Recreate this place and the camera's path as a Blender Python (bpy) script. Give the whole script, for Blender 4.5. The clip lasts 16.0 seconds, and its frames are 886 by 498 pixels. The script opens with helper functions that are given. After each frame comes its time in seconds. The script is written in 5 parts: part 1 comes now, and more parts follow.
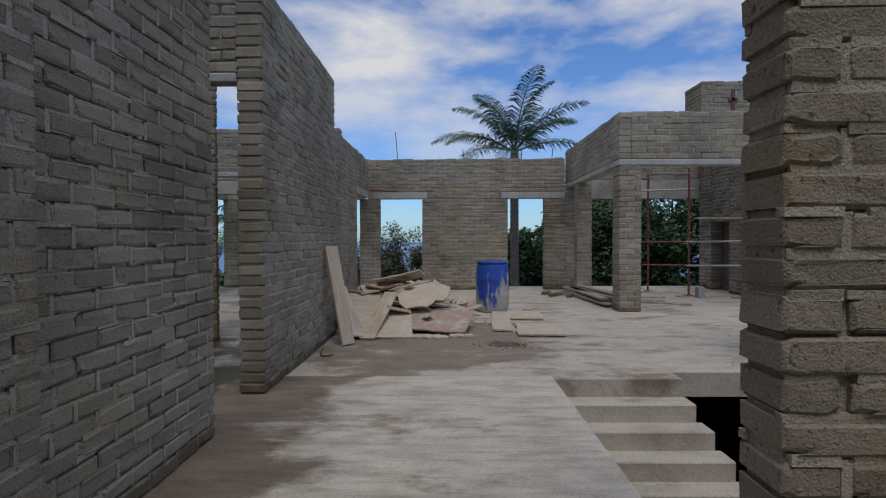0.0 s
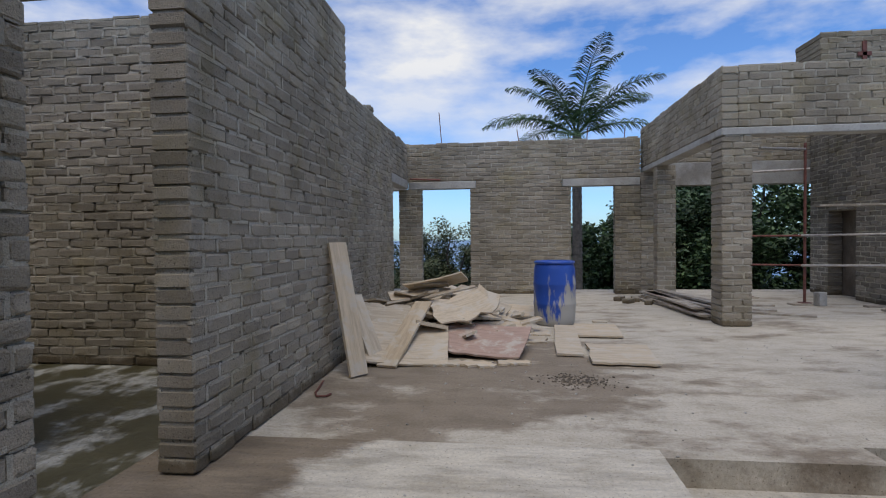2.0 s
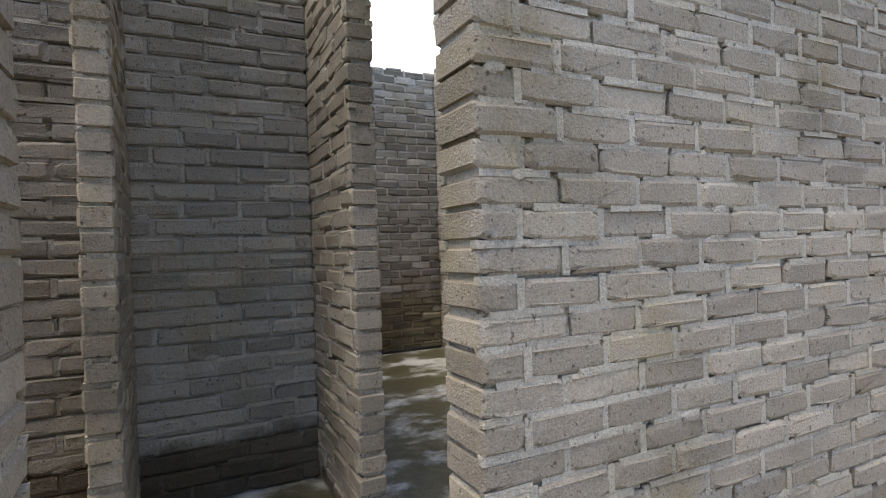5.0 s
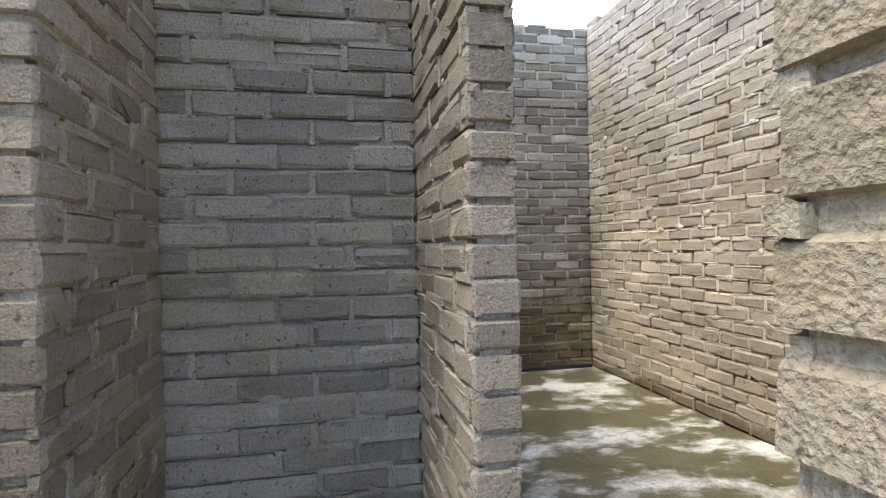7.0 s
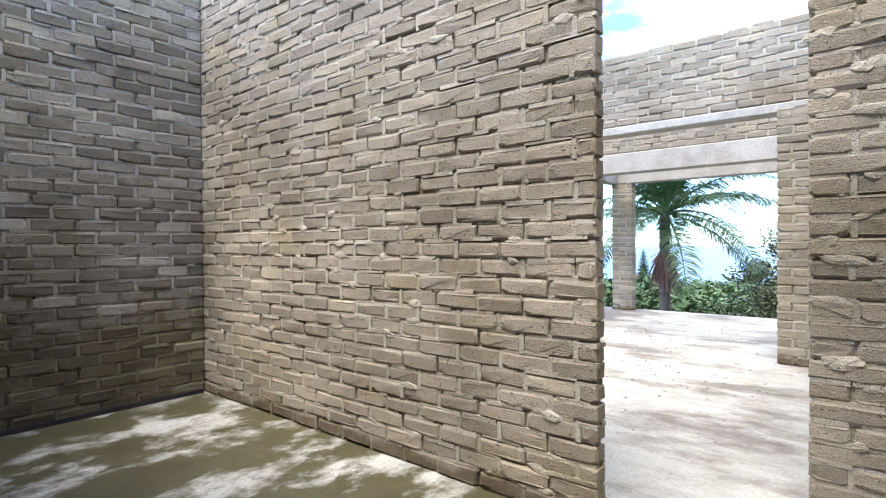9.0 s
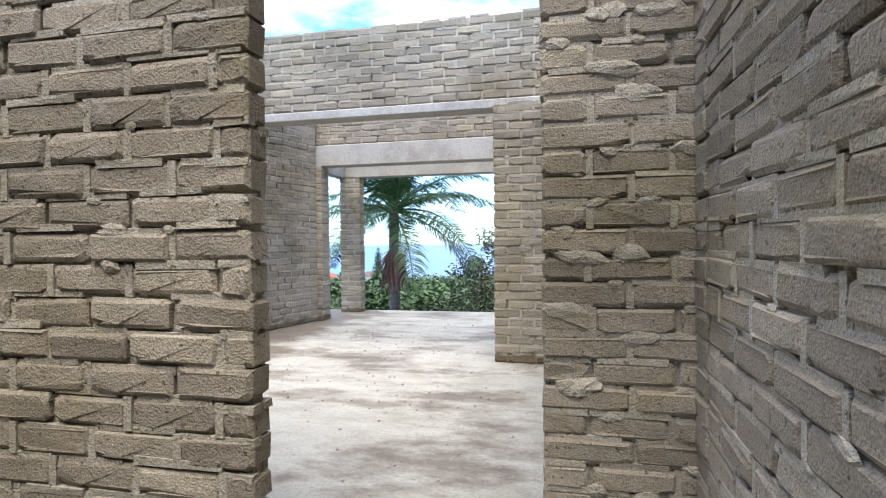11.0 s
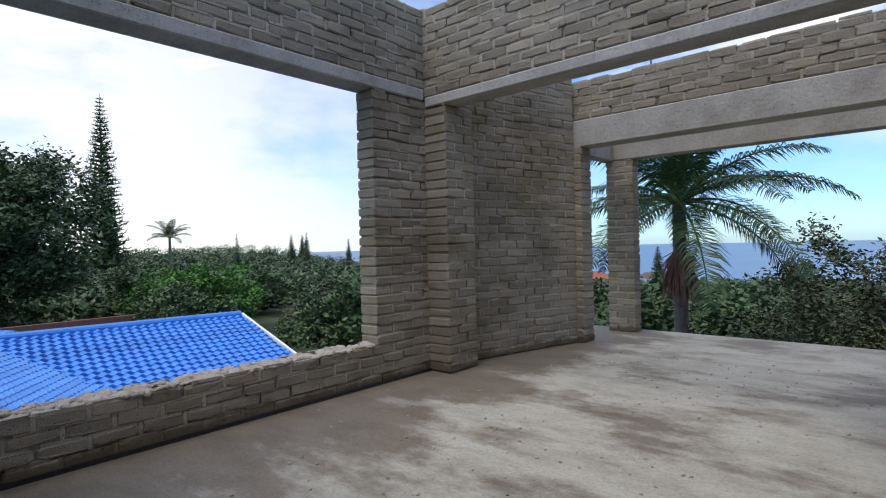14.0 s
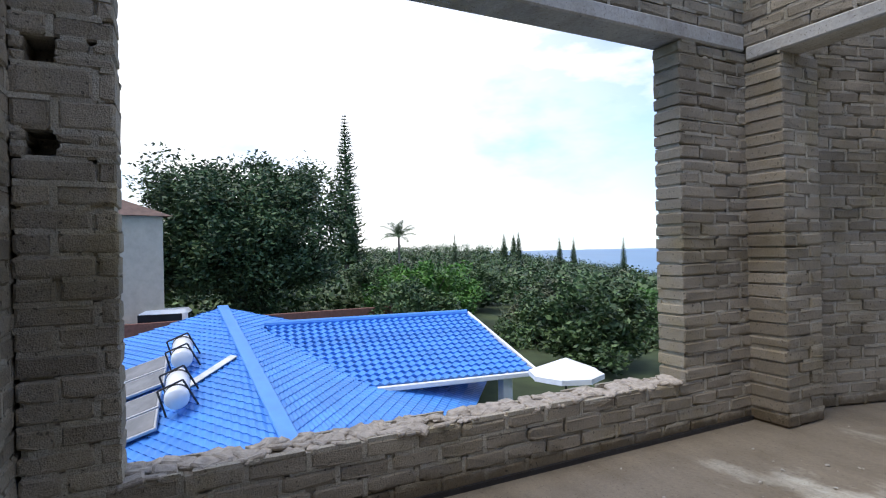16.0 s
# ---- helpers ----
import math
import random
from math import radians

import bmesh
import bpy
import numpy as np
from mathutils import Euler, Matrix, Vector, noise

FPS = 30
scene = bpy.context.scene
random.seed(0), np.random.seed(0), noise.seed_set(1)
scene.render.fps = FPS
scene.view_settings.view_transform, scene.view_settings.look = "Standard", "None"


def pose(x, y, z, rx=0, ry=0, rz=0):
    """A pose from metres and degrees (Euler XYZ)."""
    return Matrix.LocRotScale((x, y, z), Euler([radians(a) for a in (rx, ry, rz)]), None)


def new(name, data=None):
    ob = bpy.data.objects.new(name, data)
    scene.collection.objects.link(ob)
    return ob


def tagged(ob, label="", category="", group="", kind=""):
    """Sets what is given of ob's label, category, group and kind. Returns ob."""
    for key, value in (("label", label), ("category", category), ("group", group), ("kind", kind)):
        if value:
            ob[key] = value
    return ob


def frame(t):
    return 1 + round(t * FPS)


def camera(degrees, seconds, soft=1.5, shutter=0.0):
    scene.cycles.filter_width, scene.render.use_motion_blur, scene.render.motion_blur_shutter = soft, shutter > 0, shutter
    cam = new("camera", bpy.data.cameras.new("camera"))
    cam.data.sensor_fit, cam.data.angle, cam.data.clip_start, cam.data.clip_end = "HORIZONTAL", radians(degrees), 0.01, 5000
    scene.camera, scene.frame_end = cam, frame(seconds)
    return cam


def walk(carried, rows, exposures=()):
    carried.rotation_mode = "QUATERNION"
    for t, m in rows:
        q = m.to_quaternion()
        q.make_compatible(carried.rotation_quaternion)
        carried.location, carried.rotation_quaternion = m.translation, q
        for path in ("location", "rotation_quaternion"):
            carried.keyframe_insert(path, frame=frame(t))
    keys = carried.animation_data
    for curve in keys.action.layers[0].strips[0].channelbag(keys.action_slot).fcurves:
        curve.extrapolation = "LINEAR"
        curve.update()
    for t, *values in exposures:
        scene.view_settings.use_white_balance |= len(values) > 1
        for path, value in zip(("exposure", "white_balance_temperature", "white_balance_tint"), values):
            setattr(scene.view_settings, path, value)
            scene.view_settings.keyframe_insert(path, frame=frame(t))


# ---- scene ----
cam = camera(78.8, 16.0, soft=1.1)
METRES, EYE, TILT, LEAN, TURN = 10.4, 1.44, 0.0, 0.0, 0.7
EXPO = [(0.0, -0.35, 6800, 10), (2.0, -0.03, 6800, 10), (3.5, 0.6, 6800, 10), (5.0, 1.55, 7300, 10), (7.5, 2.45, 7200, 10), (8.5, 2.3, 6950, 10), (10.0, 2.1, 6850, 10), (12.5, 1.0, 7100, 10), (14.0, 0.4, 6900, 10), (16.0, 0.8, 6900, 10)]
ROWS = [
    (0.0, 0.0, 0.0, 0.0, -0.0, -1.15, 0.21),
    (0.5, 0.0007, 0.048, -0.0033, -0.43, -1.25, 0.19),
    (1.0, 0.0044, 0.0989, -0.0067, -0.01, -1.29, 0.27),
    (1.5, 0.0067, 0.1495, -0.0046, 1.83, -1.33, 0.44),
    (2.0, 0.0114, 0.1947, -0.0053, 5.97, -1.31, 0.63),
    (2.5, 0.013, 0.2363, -0.0044, 14.48, -1.21, 0.99),
    (3.0, 0.0053, 0.2775, -0.0031, 22.58, -1.11, 1.29),
    (3.5, -0.0002, 0.3165, -0.005, 32.17, -0.85, 1.54),
    (4.0, -0.0068, 0.3484, -0.0049, 44.6, -0.52, 1.73),
    (4.5, -0.0198, 0.3782, -0.0036, 53.12, -0.38, 1.74),
    (5.0, -0.0374, 0.4052, -0.0042, 62.87, -0.24, 1.85),
    (7.5, -0.169, 0.4514, -0.0061, 77.47, -0.21, 1.16),
    (8.0, -0.1835, 0.4619, -0.0075, 66.67, -0.35, 0.79),
    (8.5, -0.195, 0.4766, -0.0066, 52.76, -0.53, 0.56),
    (9.0, -0.2022, 0.4885, -0.0054, 39.38, -0.52, 0.43),
    (9.5, -0.2101, 0.5036, -0.0051, 27.57, -0.54, 0.22),
    (10.0, -0.2145, 0.5252, -0.0071, 19.88, -0.58, 0.21),
    (12.5, -0.2466, 0.7149, -0.008, 10.14, -0.93, 0.74),
    (13.0, -0.2566, 0.7436, -0.008, 14.13, -0.86, 0.91),
    (13.5, -0.2686, 0.7617, -0.007, 25.2, -0.72, 1.14),
    (14.0, -0.2880, 0.7759, -0.0067, 40.83, -0.38, 1.36),
    (14.5, -0.3088, 0.7844, -0.0067, 53.91, -0.1, 1.41),
    (15.0, -0.3391, 0.7872, -0.0051, 59.08, 0.03, 1.3),
    (15.5, -0.3710, 0.7895, -0.0046, 61.0, 0.04, 1.25),
    (16.0, -0.4092, 0.7945, -0.0018, 62.76, -0.01, 1.17),
]
walk(cam, [(t, pose(0, 0, EYE, TILT, LEAN, TURN) @ pose(METRES * x, METRES * y, METRES * z, 90 + pitch, roll, yaw)) for t, x, y, z, yaw, pitch, roll in ROWS], EXPO)

# ---------------- world and light ----------------
SUN_EL, SUN_AZ = 66.0, 178.0
world = bpy.data.worlds.new("world")
scene.world = world
world.use_nodes = True
wn, wl = world.node_tree.nodes, world.node_tree.links
wbg = wn["Background"]
sky = wn.new("ShaderNodeTexSky")
sky.sky_type = "NISHITA"
sky.sun_disc = False
sky.dust_density = 0.4
sky.sun_elevation, sky.sun_rotation = math.radians(SUN_EL), math.radians(SUN_AZ)
wtc = wn.new("ShaderNodeTexCoord")
wmap = wn.new("ShaderNodeMapping")
wmap.inputs["Scale"].default_value = (1.0, 1.0, 2.6)
wno = wn.new("ShaderNodeTexNoise")
wno.inputs["Scale"].default_value = 3.4
wno.inputs["Detail"].default_value = 7
wno.inputs["Roughness"].default_value = 0.55
wramp = wn.new("ShaderNodeValToRGB")
wramp.color_ramp.elements[0].position = 0.43
wramp.color_ramp.elements[1].position = 0.66
wsep = wn.new("ShaderNodeSeparateXYZ")
wwest = wn.new("ShaderNodeMapRange")
wwest.inputs["From Min"].default_value, wwest.inputs["From Max"].default_value = -0.5, -0.98
wadd = wn.new("ShaderNodeMath")
wadd.operation = "MAXIMUM"
wmul = wn.new("ShaderNodeMath")
wmul.operation = "MULTIPLY"
wmul.inputs[1].default_value = 0.93
wmix = wn.new("ShaderNodeMix")
wmix.data_type = "RGBA"
wtint = wn.new("ShaderNodeMix")
wtint.data_type = "RGBA"
wtint.blend_type = "MULTIPLY"
wtint.inputs["Factor"].default_value = 1.0
wtint.inputs[7].default_value = (0.7, 1.08, 1.66, 1)
wmix.inputs[7].default_value = (8.0, 8.2, 8.5, 1)
wl.new(wtc.outputs["Generated"], wmap.inputs["Vector"])
wl.new(wmap.outputs["Vector"], wno.inputs["Vector"])
wl.new(wno.outputs["Fac"], wramp.inputs["Fac"])
wl.new(wtc.outputs["Generated"], wsep.inputs["Vector"])
wl.new(wsep.outputs["X"], wwest.inputs["Value"])
wsoft = wn.new("ShaderNodeMapRange")
wsoft.inputs["From Min"].default_value, wsoft.inputs["From Max"].default_value = 0.3, 0.5
wsoft.inputs["To Min"].default_value = 0.45
wl.new(wno.outputs["Fac"], wsoft.inputs["Value"])
wboth = wn.new("ShaderNodeMath")
wboth.operation = "MULTIPLY"
wl.new(wwest.outputs["Result"], wboth.inputs[0])
wl.new(wsoft.outputs["Result"], wboth.inputs[1])
whor = wn.new("ShaderNodeMapRange")
whor.inputs["From Min"].default_value, whor.inputs["From Max"].default_value = 0.03, 0.3
wthin = wn.new("ShaderNodeMath")
wthin.operation = "MULTIPLY"
wl.new(wsep.outputs["Z"], whor.inputs["Value"])
wl.new(whor.outputs["Result"], wthin.inputs[0])
wl.new(wramp.outputs["Color"], wthin.inputs[1])
wl.new(wthin.outputs[0], wadd.inputs[0])
wl.new(wboth.outputs[0], wadd.inputs[1])
wl.new(wadd.outputs[0], wmul.inputs[0])
wl.new(wmul.outputs[0], wmix.inputs["Factor"])
wl.new(sky.outputs["Color"], wtint.inputs[6])
wl.new(wtint.outputs[2], wmix.inputs[6])
wl.new(wmix.outputs[2], wbg.inputs["Color"])
wbg.inputs["Strength"].default_value = 0.11
sun_data = bpy.data.lights.new("sun", "SUN")
sun_data.energy, sun_data.angle, sun_data.color = 1.75, math.radians(38), (1.0, 0.95, 0.88)
sun = new("sun", sun_data)
saz, sel = math.radians(SUN_AZ), math.radians(SUN_EL)
sdir = Vector((math.sin(saz) * math.cos(sel), math.cos(saz) * math.cos(sel), math.sin(sel)))
sun.rotation_euler = sdir.to_track_quat("Z", "Y").to_euler()

# ---------------- materials ----------------
def mat(name, rough=0.9, metal=0.0):
    m = bpy.data.materials.new(name)
    m.use_nodes = True
    b = m.node_tree.nodes["Principled BSDF"]
    b.inputs["Roughness"].default_value = rough
    b.inputs["Metallic"].default_value = metal
    return m, m.node_tree.nodes, m.node_tree.links, b


def noise(n, l, scale, detail=5, rough=0.55, vec=None):
    t = n.new("ShaderNodeTexNoise")
    t.inputs["Scale"].default_value, t.inputs["Detail"].default_value, t.inputs["Roughness"].default_value = scale, detail, rough
    if vec is not None:
        l.new(vec, t.inputs["Vector"])
    return t.outputs["Fac"]


def ramp(n, l, fac, stops):
    r = n.new("ShaderNodeValToRGB")
    e = r.color_ramp.elements
    while len(e) < len(stops):
        e.new(0.5)
    for k, (p, c) in zip(e, stops):
        k.position, k.color = p, (*c, 1) if len(c) == 3 else c
    l.new(fac, r.inputs["Fac"])
    return r.outputs["Color"]


def mix(n, l, fac, a, b, mode="MIX"):
    m = n.new("ShaderNodeMix")
    m.data_type, m.blend_type = "RGBA", mode
    for v, i in ((fac, 0), (a, 6), (b, 7)):
        if isinstance(v, (int, float)):
            m.inputs[i].default_value = v
        elif isinstance(v, tuple):
            m.inputs[i].default_value = (*v, 1)
        else:
            l.new(v, m.inputs[i])
    return m.outputs[2]


def bump(n, l, b, height, strength, dist, after=None):
    k = n.new("ShaderNodeBump")
    k.inputs["Strength"].default_value, k.inputs["Distance"].default_value = strength, dist
    l.new(height, k.inputs["Height"])
    if after is not None:
        l.new(after, k.inputs["Normal"])
    l.new(k.outputs["Normal"], b.inputs["Normal"])
    return k.outputs["Normal"]


def position(n):
    return n.new("ShaderNodeNewGeometry").outputs["Position"]


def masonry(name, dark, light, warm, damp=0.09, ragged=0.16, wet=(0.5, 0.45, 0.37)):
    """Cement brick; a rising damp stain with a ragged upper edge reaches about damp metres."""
    m, n, l, b = mat(name, 0.95)
    p = position(n)
    oi, ge = n.new("ShaderNodeObjectInfo"), n.new("ShaderNodeNewGeometry")
    s = n.new("ShaderNodeMath")
    l.new(oi.outputs["Random"], s.inputs[0])
    l.new(ge.outputs["Random Per Island"], s.inputs[1])
    f = n.new("ShaderNodeMath")
    f.operation = "FRACT"
    l.new(s.outputs[0], f.inputs[0])
    per = ramp(n, l, f.outputs[0], [(0.0, dark), (0.35, tuple((a + c) / 2 for a, c in zip(dark, light))), (0.8, light), (1.0, warm)])
    grain = ramp(n, l, noise(n, l, 95, 6, 0.7, p), [(0.3, (0.42, 0.42, 0.42)), (0.68, (1.28, 1.28, 1.28))])
    stain = ramp(n, l, noise(n, l, 0.9, 6, 0.6, p), [(0.3, (0.62, 0.6, 0.55)), (0.52, (1, 1, 1)), (0.72, (1.2, 1.19, 1.17))])
    bloom = ramp(n, l, noise(n, l, 6.5, 6, 0.65, p), [(0.6, (0, 0, 0)), (0.78, (0.42, 0.42, 0.42))])
    c = mix(n, l, 1.0, mix(n, l, 0.55, per, grain, "MULTIPLY"), stain, "MULTIPLY")
    olive = ramp(n, l, noise(n, l, 1.7, 7, 0.65, p), [(0.5, (1, 1, 1)), (0.72, (0.9, 0.86, 0.68))])
    c = mix(n, l, 1.0, c, olive, "MULTIPLY")
    c = mix(n, l, bloom, c, (0.44, 0.425, 0.39))
    pits = ramp(n, l, noise(n, l, 42, 3, 0.6, p), [(0.3, (0.35, 0.34, 0.32)), (0.38, (1, 1, 1))])
    c = mix(n, l, 1.0, c, pits, "MULTIPLY")
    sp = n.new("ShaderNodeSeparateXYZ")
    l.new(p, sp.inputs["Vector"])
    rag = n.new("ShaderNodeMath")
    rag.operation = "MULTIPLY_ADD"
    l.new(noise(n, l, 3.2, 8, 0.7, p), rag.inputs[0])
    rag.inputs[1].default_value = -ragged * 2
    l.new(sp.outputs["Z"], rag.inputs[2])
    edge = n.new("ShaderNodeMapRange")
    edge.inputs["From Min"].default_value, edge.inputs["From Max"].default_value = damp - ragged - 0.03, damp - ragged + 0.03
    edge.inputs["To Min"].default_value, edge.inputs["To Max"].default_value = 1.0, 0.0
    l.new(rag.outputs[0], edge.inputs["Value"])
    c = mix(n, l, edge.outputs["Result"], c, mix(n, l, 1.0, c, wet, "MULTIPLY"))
    l.new(c, b.inputs["Base Color"])
    k = bump(n, l, b, noise(n, l, 30, 6, 0.7, p), 0.7, 0.013)
    v = n.new("ShaderNodeTexVoronoi")
    v.inputs["Scale"].default_value = 130
    l.new(p, v.inputs["Vector"])
    k = bump(n, l, b, v.outputs["Distance"], 0.5, 0.006, k)
    bump(n, l, b, noise(n, l, 170, 3, 0.7, p), 0.7, 0.005, k)
    return m


BRICK = masonry("cement_brick", (0.25, 0.214, 0.163), (0.335, 0.289, 0.222), (0.38, 0.328, 0.247))
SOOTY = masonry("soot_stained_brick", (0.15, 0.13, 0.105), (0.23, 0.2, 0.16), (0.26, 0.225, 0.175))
MORTAR = masonry("mortar", (0.36, 0.325, 0.26), (0.42, 0.38, 0.305), (0.44, 0.4, 0.325))
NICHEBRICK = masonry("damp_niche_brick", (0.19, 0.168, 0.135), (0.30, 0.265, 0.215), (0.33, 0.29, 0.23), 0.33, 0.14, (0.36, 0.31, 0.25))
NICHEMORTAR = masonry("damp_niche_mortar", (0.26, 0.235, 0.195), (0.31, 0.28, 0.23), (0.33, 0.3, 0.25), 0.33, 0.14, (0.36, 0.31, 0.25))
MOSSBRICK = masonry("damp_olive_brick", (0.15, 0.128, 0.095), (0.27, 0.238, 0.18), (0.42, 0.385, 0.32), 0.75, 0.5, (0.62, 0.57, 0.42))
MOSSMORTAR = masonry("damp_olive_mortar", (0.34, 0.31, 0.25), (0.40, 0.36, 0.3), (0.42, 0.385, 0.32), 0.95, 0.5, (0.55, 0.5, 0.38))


def concrete_material(name, base, dirt, amount, streak=0.0, wet=0.0, along=0, stains=(), size=0.8):
    m, n, l, b = mat(name, 0.85)
    p = position(n)
    mp = n.new("ShaderNodeMapping")
    mp.inputs["Scale"].default_value = (1.0, 1.7, 1.0) if along == 0 else (1.5, 1.0, 1.0)
    l.new(p, mp.inputs["Vector"])
    big = noise(n, l, size, 10, 0.68, mp.outputs["Vector"])
    for kind_, a0, a1, depth in stains:
        if kind_ in ("x", "y"):
            sp = n.new("ShaderNodeSeparateXYZ")
            l.new(p, sp.inputs["Vector"])
            val = sp.outputs[kind_.upper()]
        else:
            vd = n.new("ShaderNodeVectorMath")
            vd.operation = "DISTANCE"
            l.new(p, vd.inputs[0])
            vd.inputs[1].default_value = (*kind_, 0)
            val = vd.outputs["Value"]
        mr = n.new("ShaderNodeMapRange")
        mr.inputs["From Min"].default_value, mr.inputs["From Max"].default_value = a0, a1
        mr.inputs["To Min"].default_value, mr.inputs["To Max"].default_value = depth, 0.0
        l.new(val, mr.inputs["Value"])
        sb = n.new("ShaderNodeMath")
        sb.operation = "SUBTRACT"
        l.new(big, sb.inputs[0])
        l.new(mr.outputs["Result"], sb.inputs[1])
        big = sb.outputs[0]
    mask = ramp(n, l, big, [(amount - 0.05, (1, 1, 1)), (amount + 0.06, (0, 0, 0))])
    fine = ramp(n, l, noise(n, l, 38, 7, 0.7, p), [(0.3, (0.78, 0.78, 0.78)), (0.7, (1.1, 1.1, 1.1))])
    patch = ramp(n, l, noise(n, l, 2.3, 8, 0.65, mp.outputs["Vector"]), [(0.3, (0.74, 0.72, 0.68)), (0.55, (1, 1, 1)), (0.75, (1.12, 1.12, 1.1))])
    c = mix(n, l, mask, base, dirt)
    c = mix(n, l, 1.0, mix(n, l, 1.0, c, fine, "MULTIPLY"), patch, "MULTIPLY")
    c = mix(n, l, 1.0, c, ramp(n, l, noise(n, l, 55, 4, 0.7, p), [(0.33, (0.4, 0.38, 0.35)), (0.4, (1, 1, 1))]), "MULTIPLY")
    l.new(c, b.inputs["Base Color"])
    if wet:
        r = ramp(n, l, mask, [(0.0, (0.88, 0.88, 0.88)), (1.0, (1 - wet, 1 - wet, 1 - wet))])
        l.new(r, b.inputs["Roughness"])
    k = bump(n, l, b, noise(n, l, 16, 8, 0.65, p), 0.55, 0.012)
    if streak:
        w = n.new("ShaderNodeTexNoise")
        w.inputs["Scale"].default_value, w.inputs["Detail"].default_value = 6, 8
        ms = n.new("ShaderNodeMapping")
        ms.inputs["Scale"].default_value = (0.35, 1.7, 1.0)
        l.new(p, ms.inputs["Vector"])
        l.new(ms.outputs["Vector"], w.inputs["Vector"])
        k = bump(n, l, b, w.outputs["Fac"], streak, 0.03, k)
        c = mix(n, l, 1.0, c, ramp(n, l, w.outputs["Fac"], [(0.3, (1 - 0.3 * streak,) * 3), (0.55, (1, 1, 1))]), "MULTIPLY")
        l.new(c, b.inputs["Base Color"])
    bump(n, l, b, noise(n, l, 120, 3, 0.7, p), 0.4, 0.004, k)
    return m


FLOOR = concrete_material("floor_concrete", (0.51, 0.455, 0.365), (0.25, 0.2, 0.142), 0.41, 0.0, 0.25, stains=(((-0.4, 7.4), 0.6, 2.6, 0.22),))
LOUNGE = concrete_material("lounge_concrete", (0.42, 0.405, 0.35), (0.2, 0.17, 0.13), 0.44, 0.2, 0.4, stains=(("x", -7.0, -5.7, 0.3),))
RAMP = concrete_material("broomed_concrete", (0.58, 0.525, 0.43), (0.23, 0.18, 0.125), 0.38, 0.9, 0.15, stains=(("x", -1.7, -0.55, 0.28),))
ROOMFLOOR = concrete_material("damp_concrete", (0.46, 0.45, 0.40), (0.10, 0.09, 0.048), 0.535, 0.0, 0.62, 1, size=1.5)
LINTEL = concrete_material("lintel_concrete", (0.42, 0.405, 0.37), (0.31, 0.29, 0.26), 0.40)
CAST = concrete_material("cast_concrete", (0.40, 0.385, 0.35), (0.27, 0.25, 0.22), 0.42)
STEPCONC = concrete_material("step_concrete", (0.5, 0.45, 0.365), (0.27, 0.24, 0.2), 0.36)
# dark brown, shared by the grit heap, hearth back and shaded basement
DARKBROWN = concrete_material("mud", (0.16, 0.13, 0.10), (0.10, 0.08, 0.06), 0.5, 0.0, 0.3)


def plain(name, colour, rough=0.7, metal=0.0, var=0.25, scale=12.0, relief=0.3, rnd=0.0):
    m, n, l, b = mat(name, rough, metal)
    p = position(n)
    g = ramp(n, l, noise(n, l, scale, 6, 0.6, p), [(0.3, tuple(c * (1 - var) for c in colour)), (0.7, tuple(min(1, c * (1 + var)) for c in colour))])
    if rnd:
        oi, ge = n.new("ShaderNodeObjectInfo"), n.new("ShaderNodeNewGeometry")
        s = n.new("ShaderNodeMath")
        l.new(oi.outputs["Random"], s.inputs[0])
        l.new(ge.outputs["Random Per Island"], s.inputs[1])
        f = n.new("ShaderNodeMath")
        f.operation = "FRACT"
        l.new(s.outputs[0], f.inputs[0])
        g = mix(n, l, 1.0, g, ramp(n, l, f.outputs[0], [(0, (1 - rnd,) * 3), (1, (1 + rnd,) * 3)]), "MULTIPLY")
    l.new(g, b.inputs["Base Color"])
    bump(n, l, b, noise(n, l, scale * 6, 4, 0.6, p), relief, 0.01)
    return m


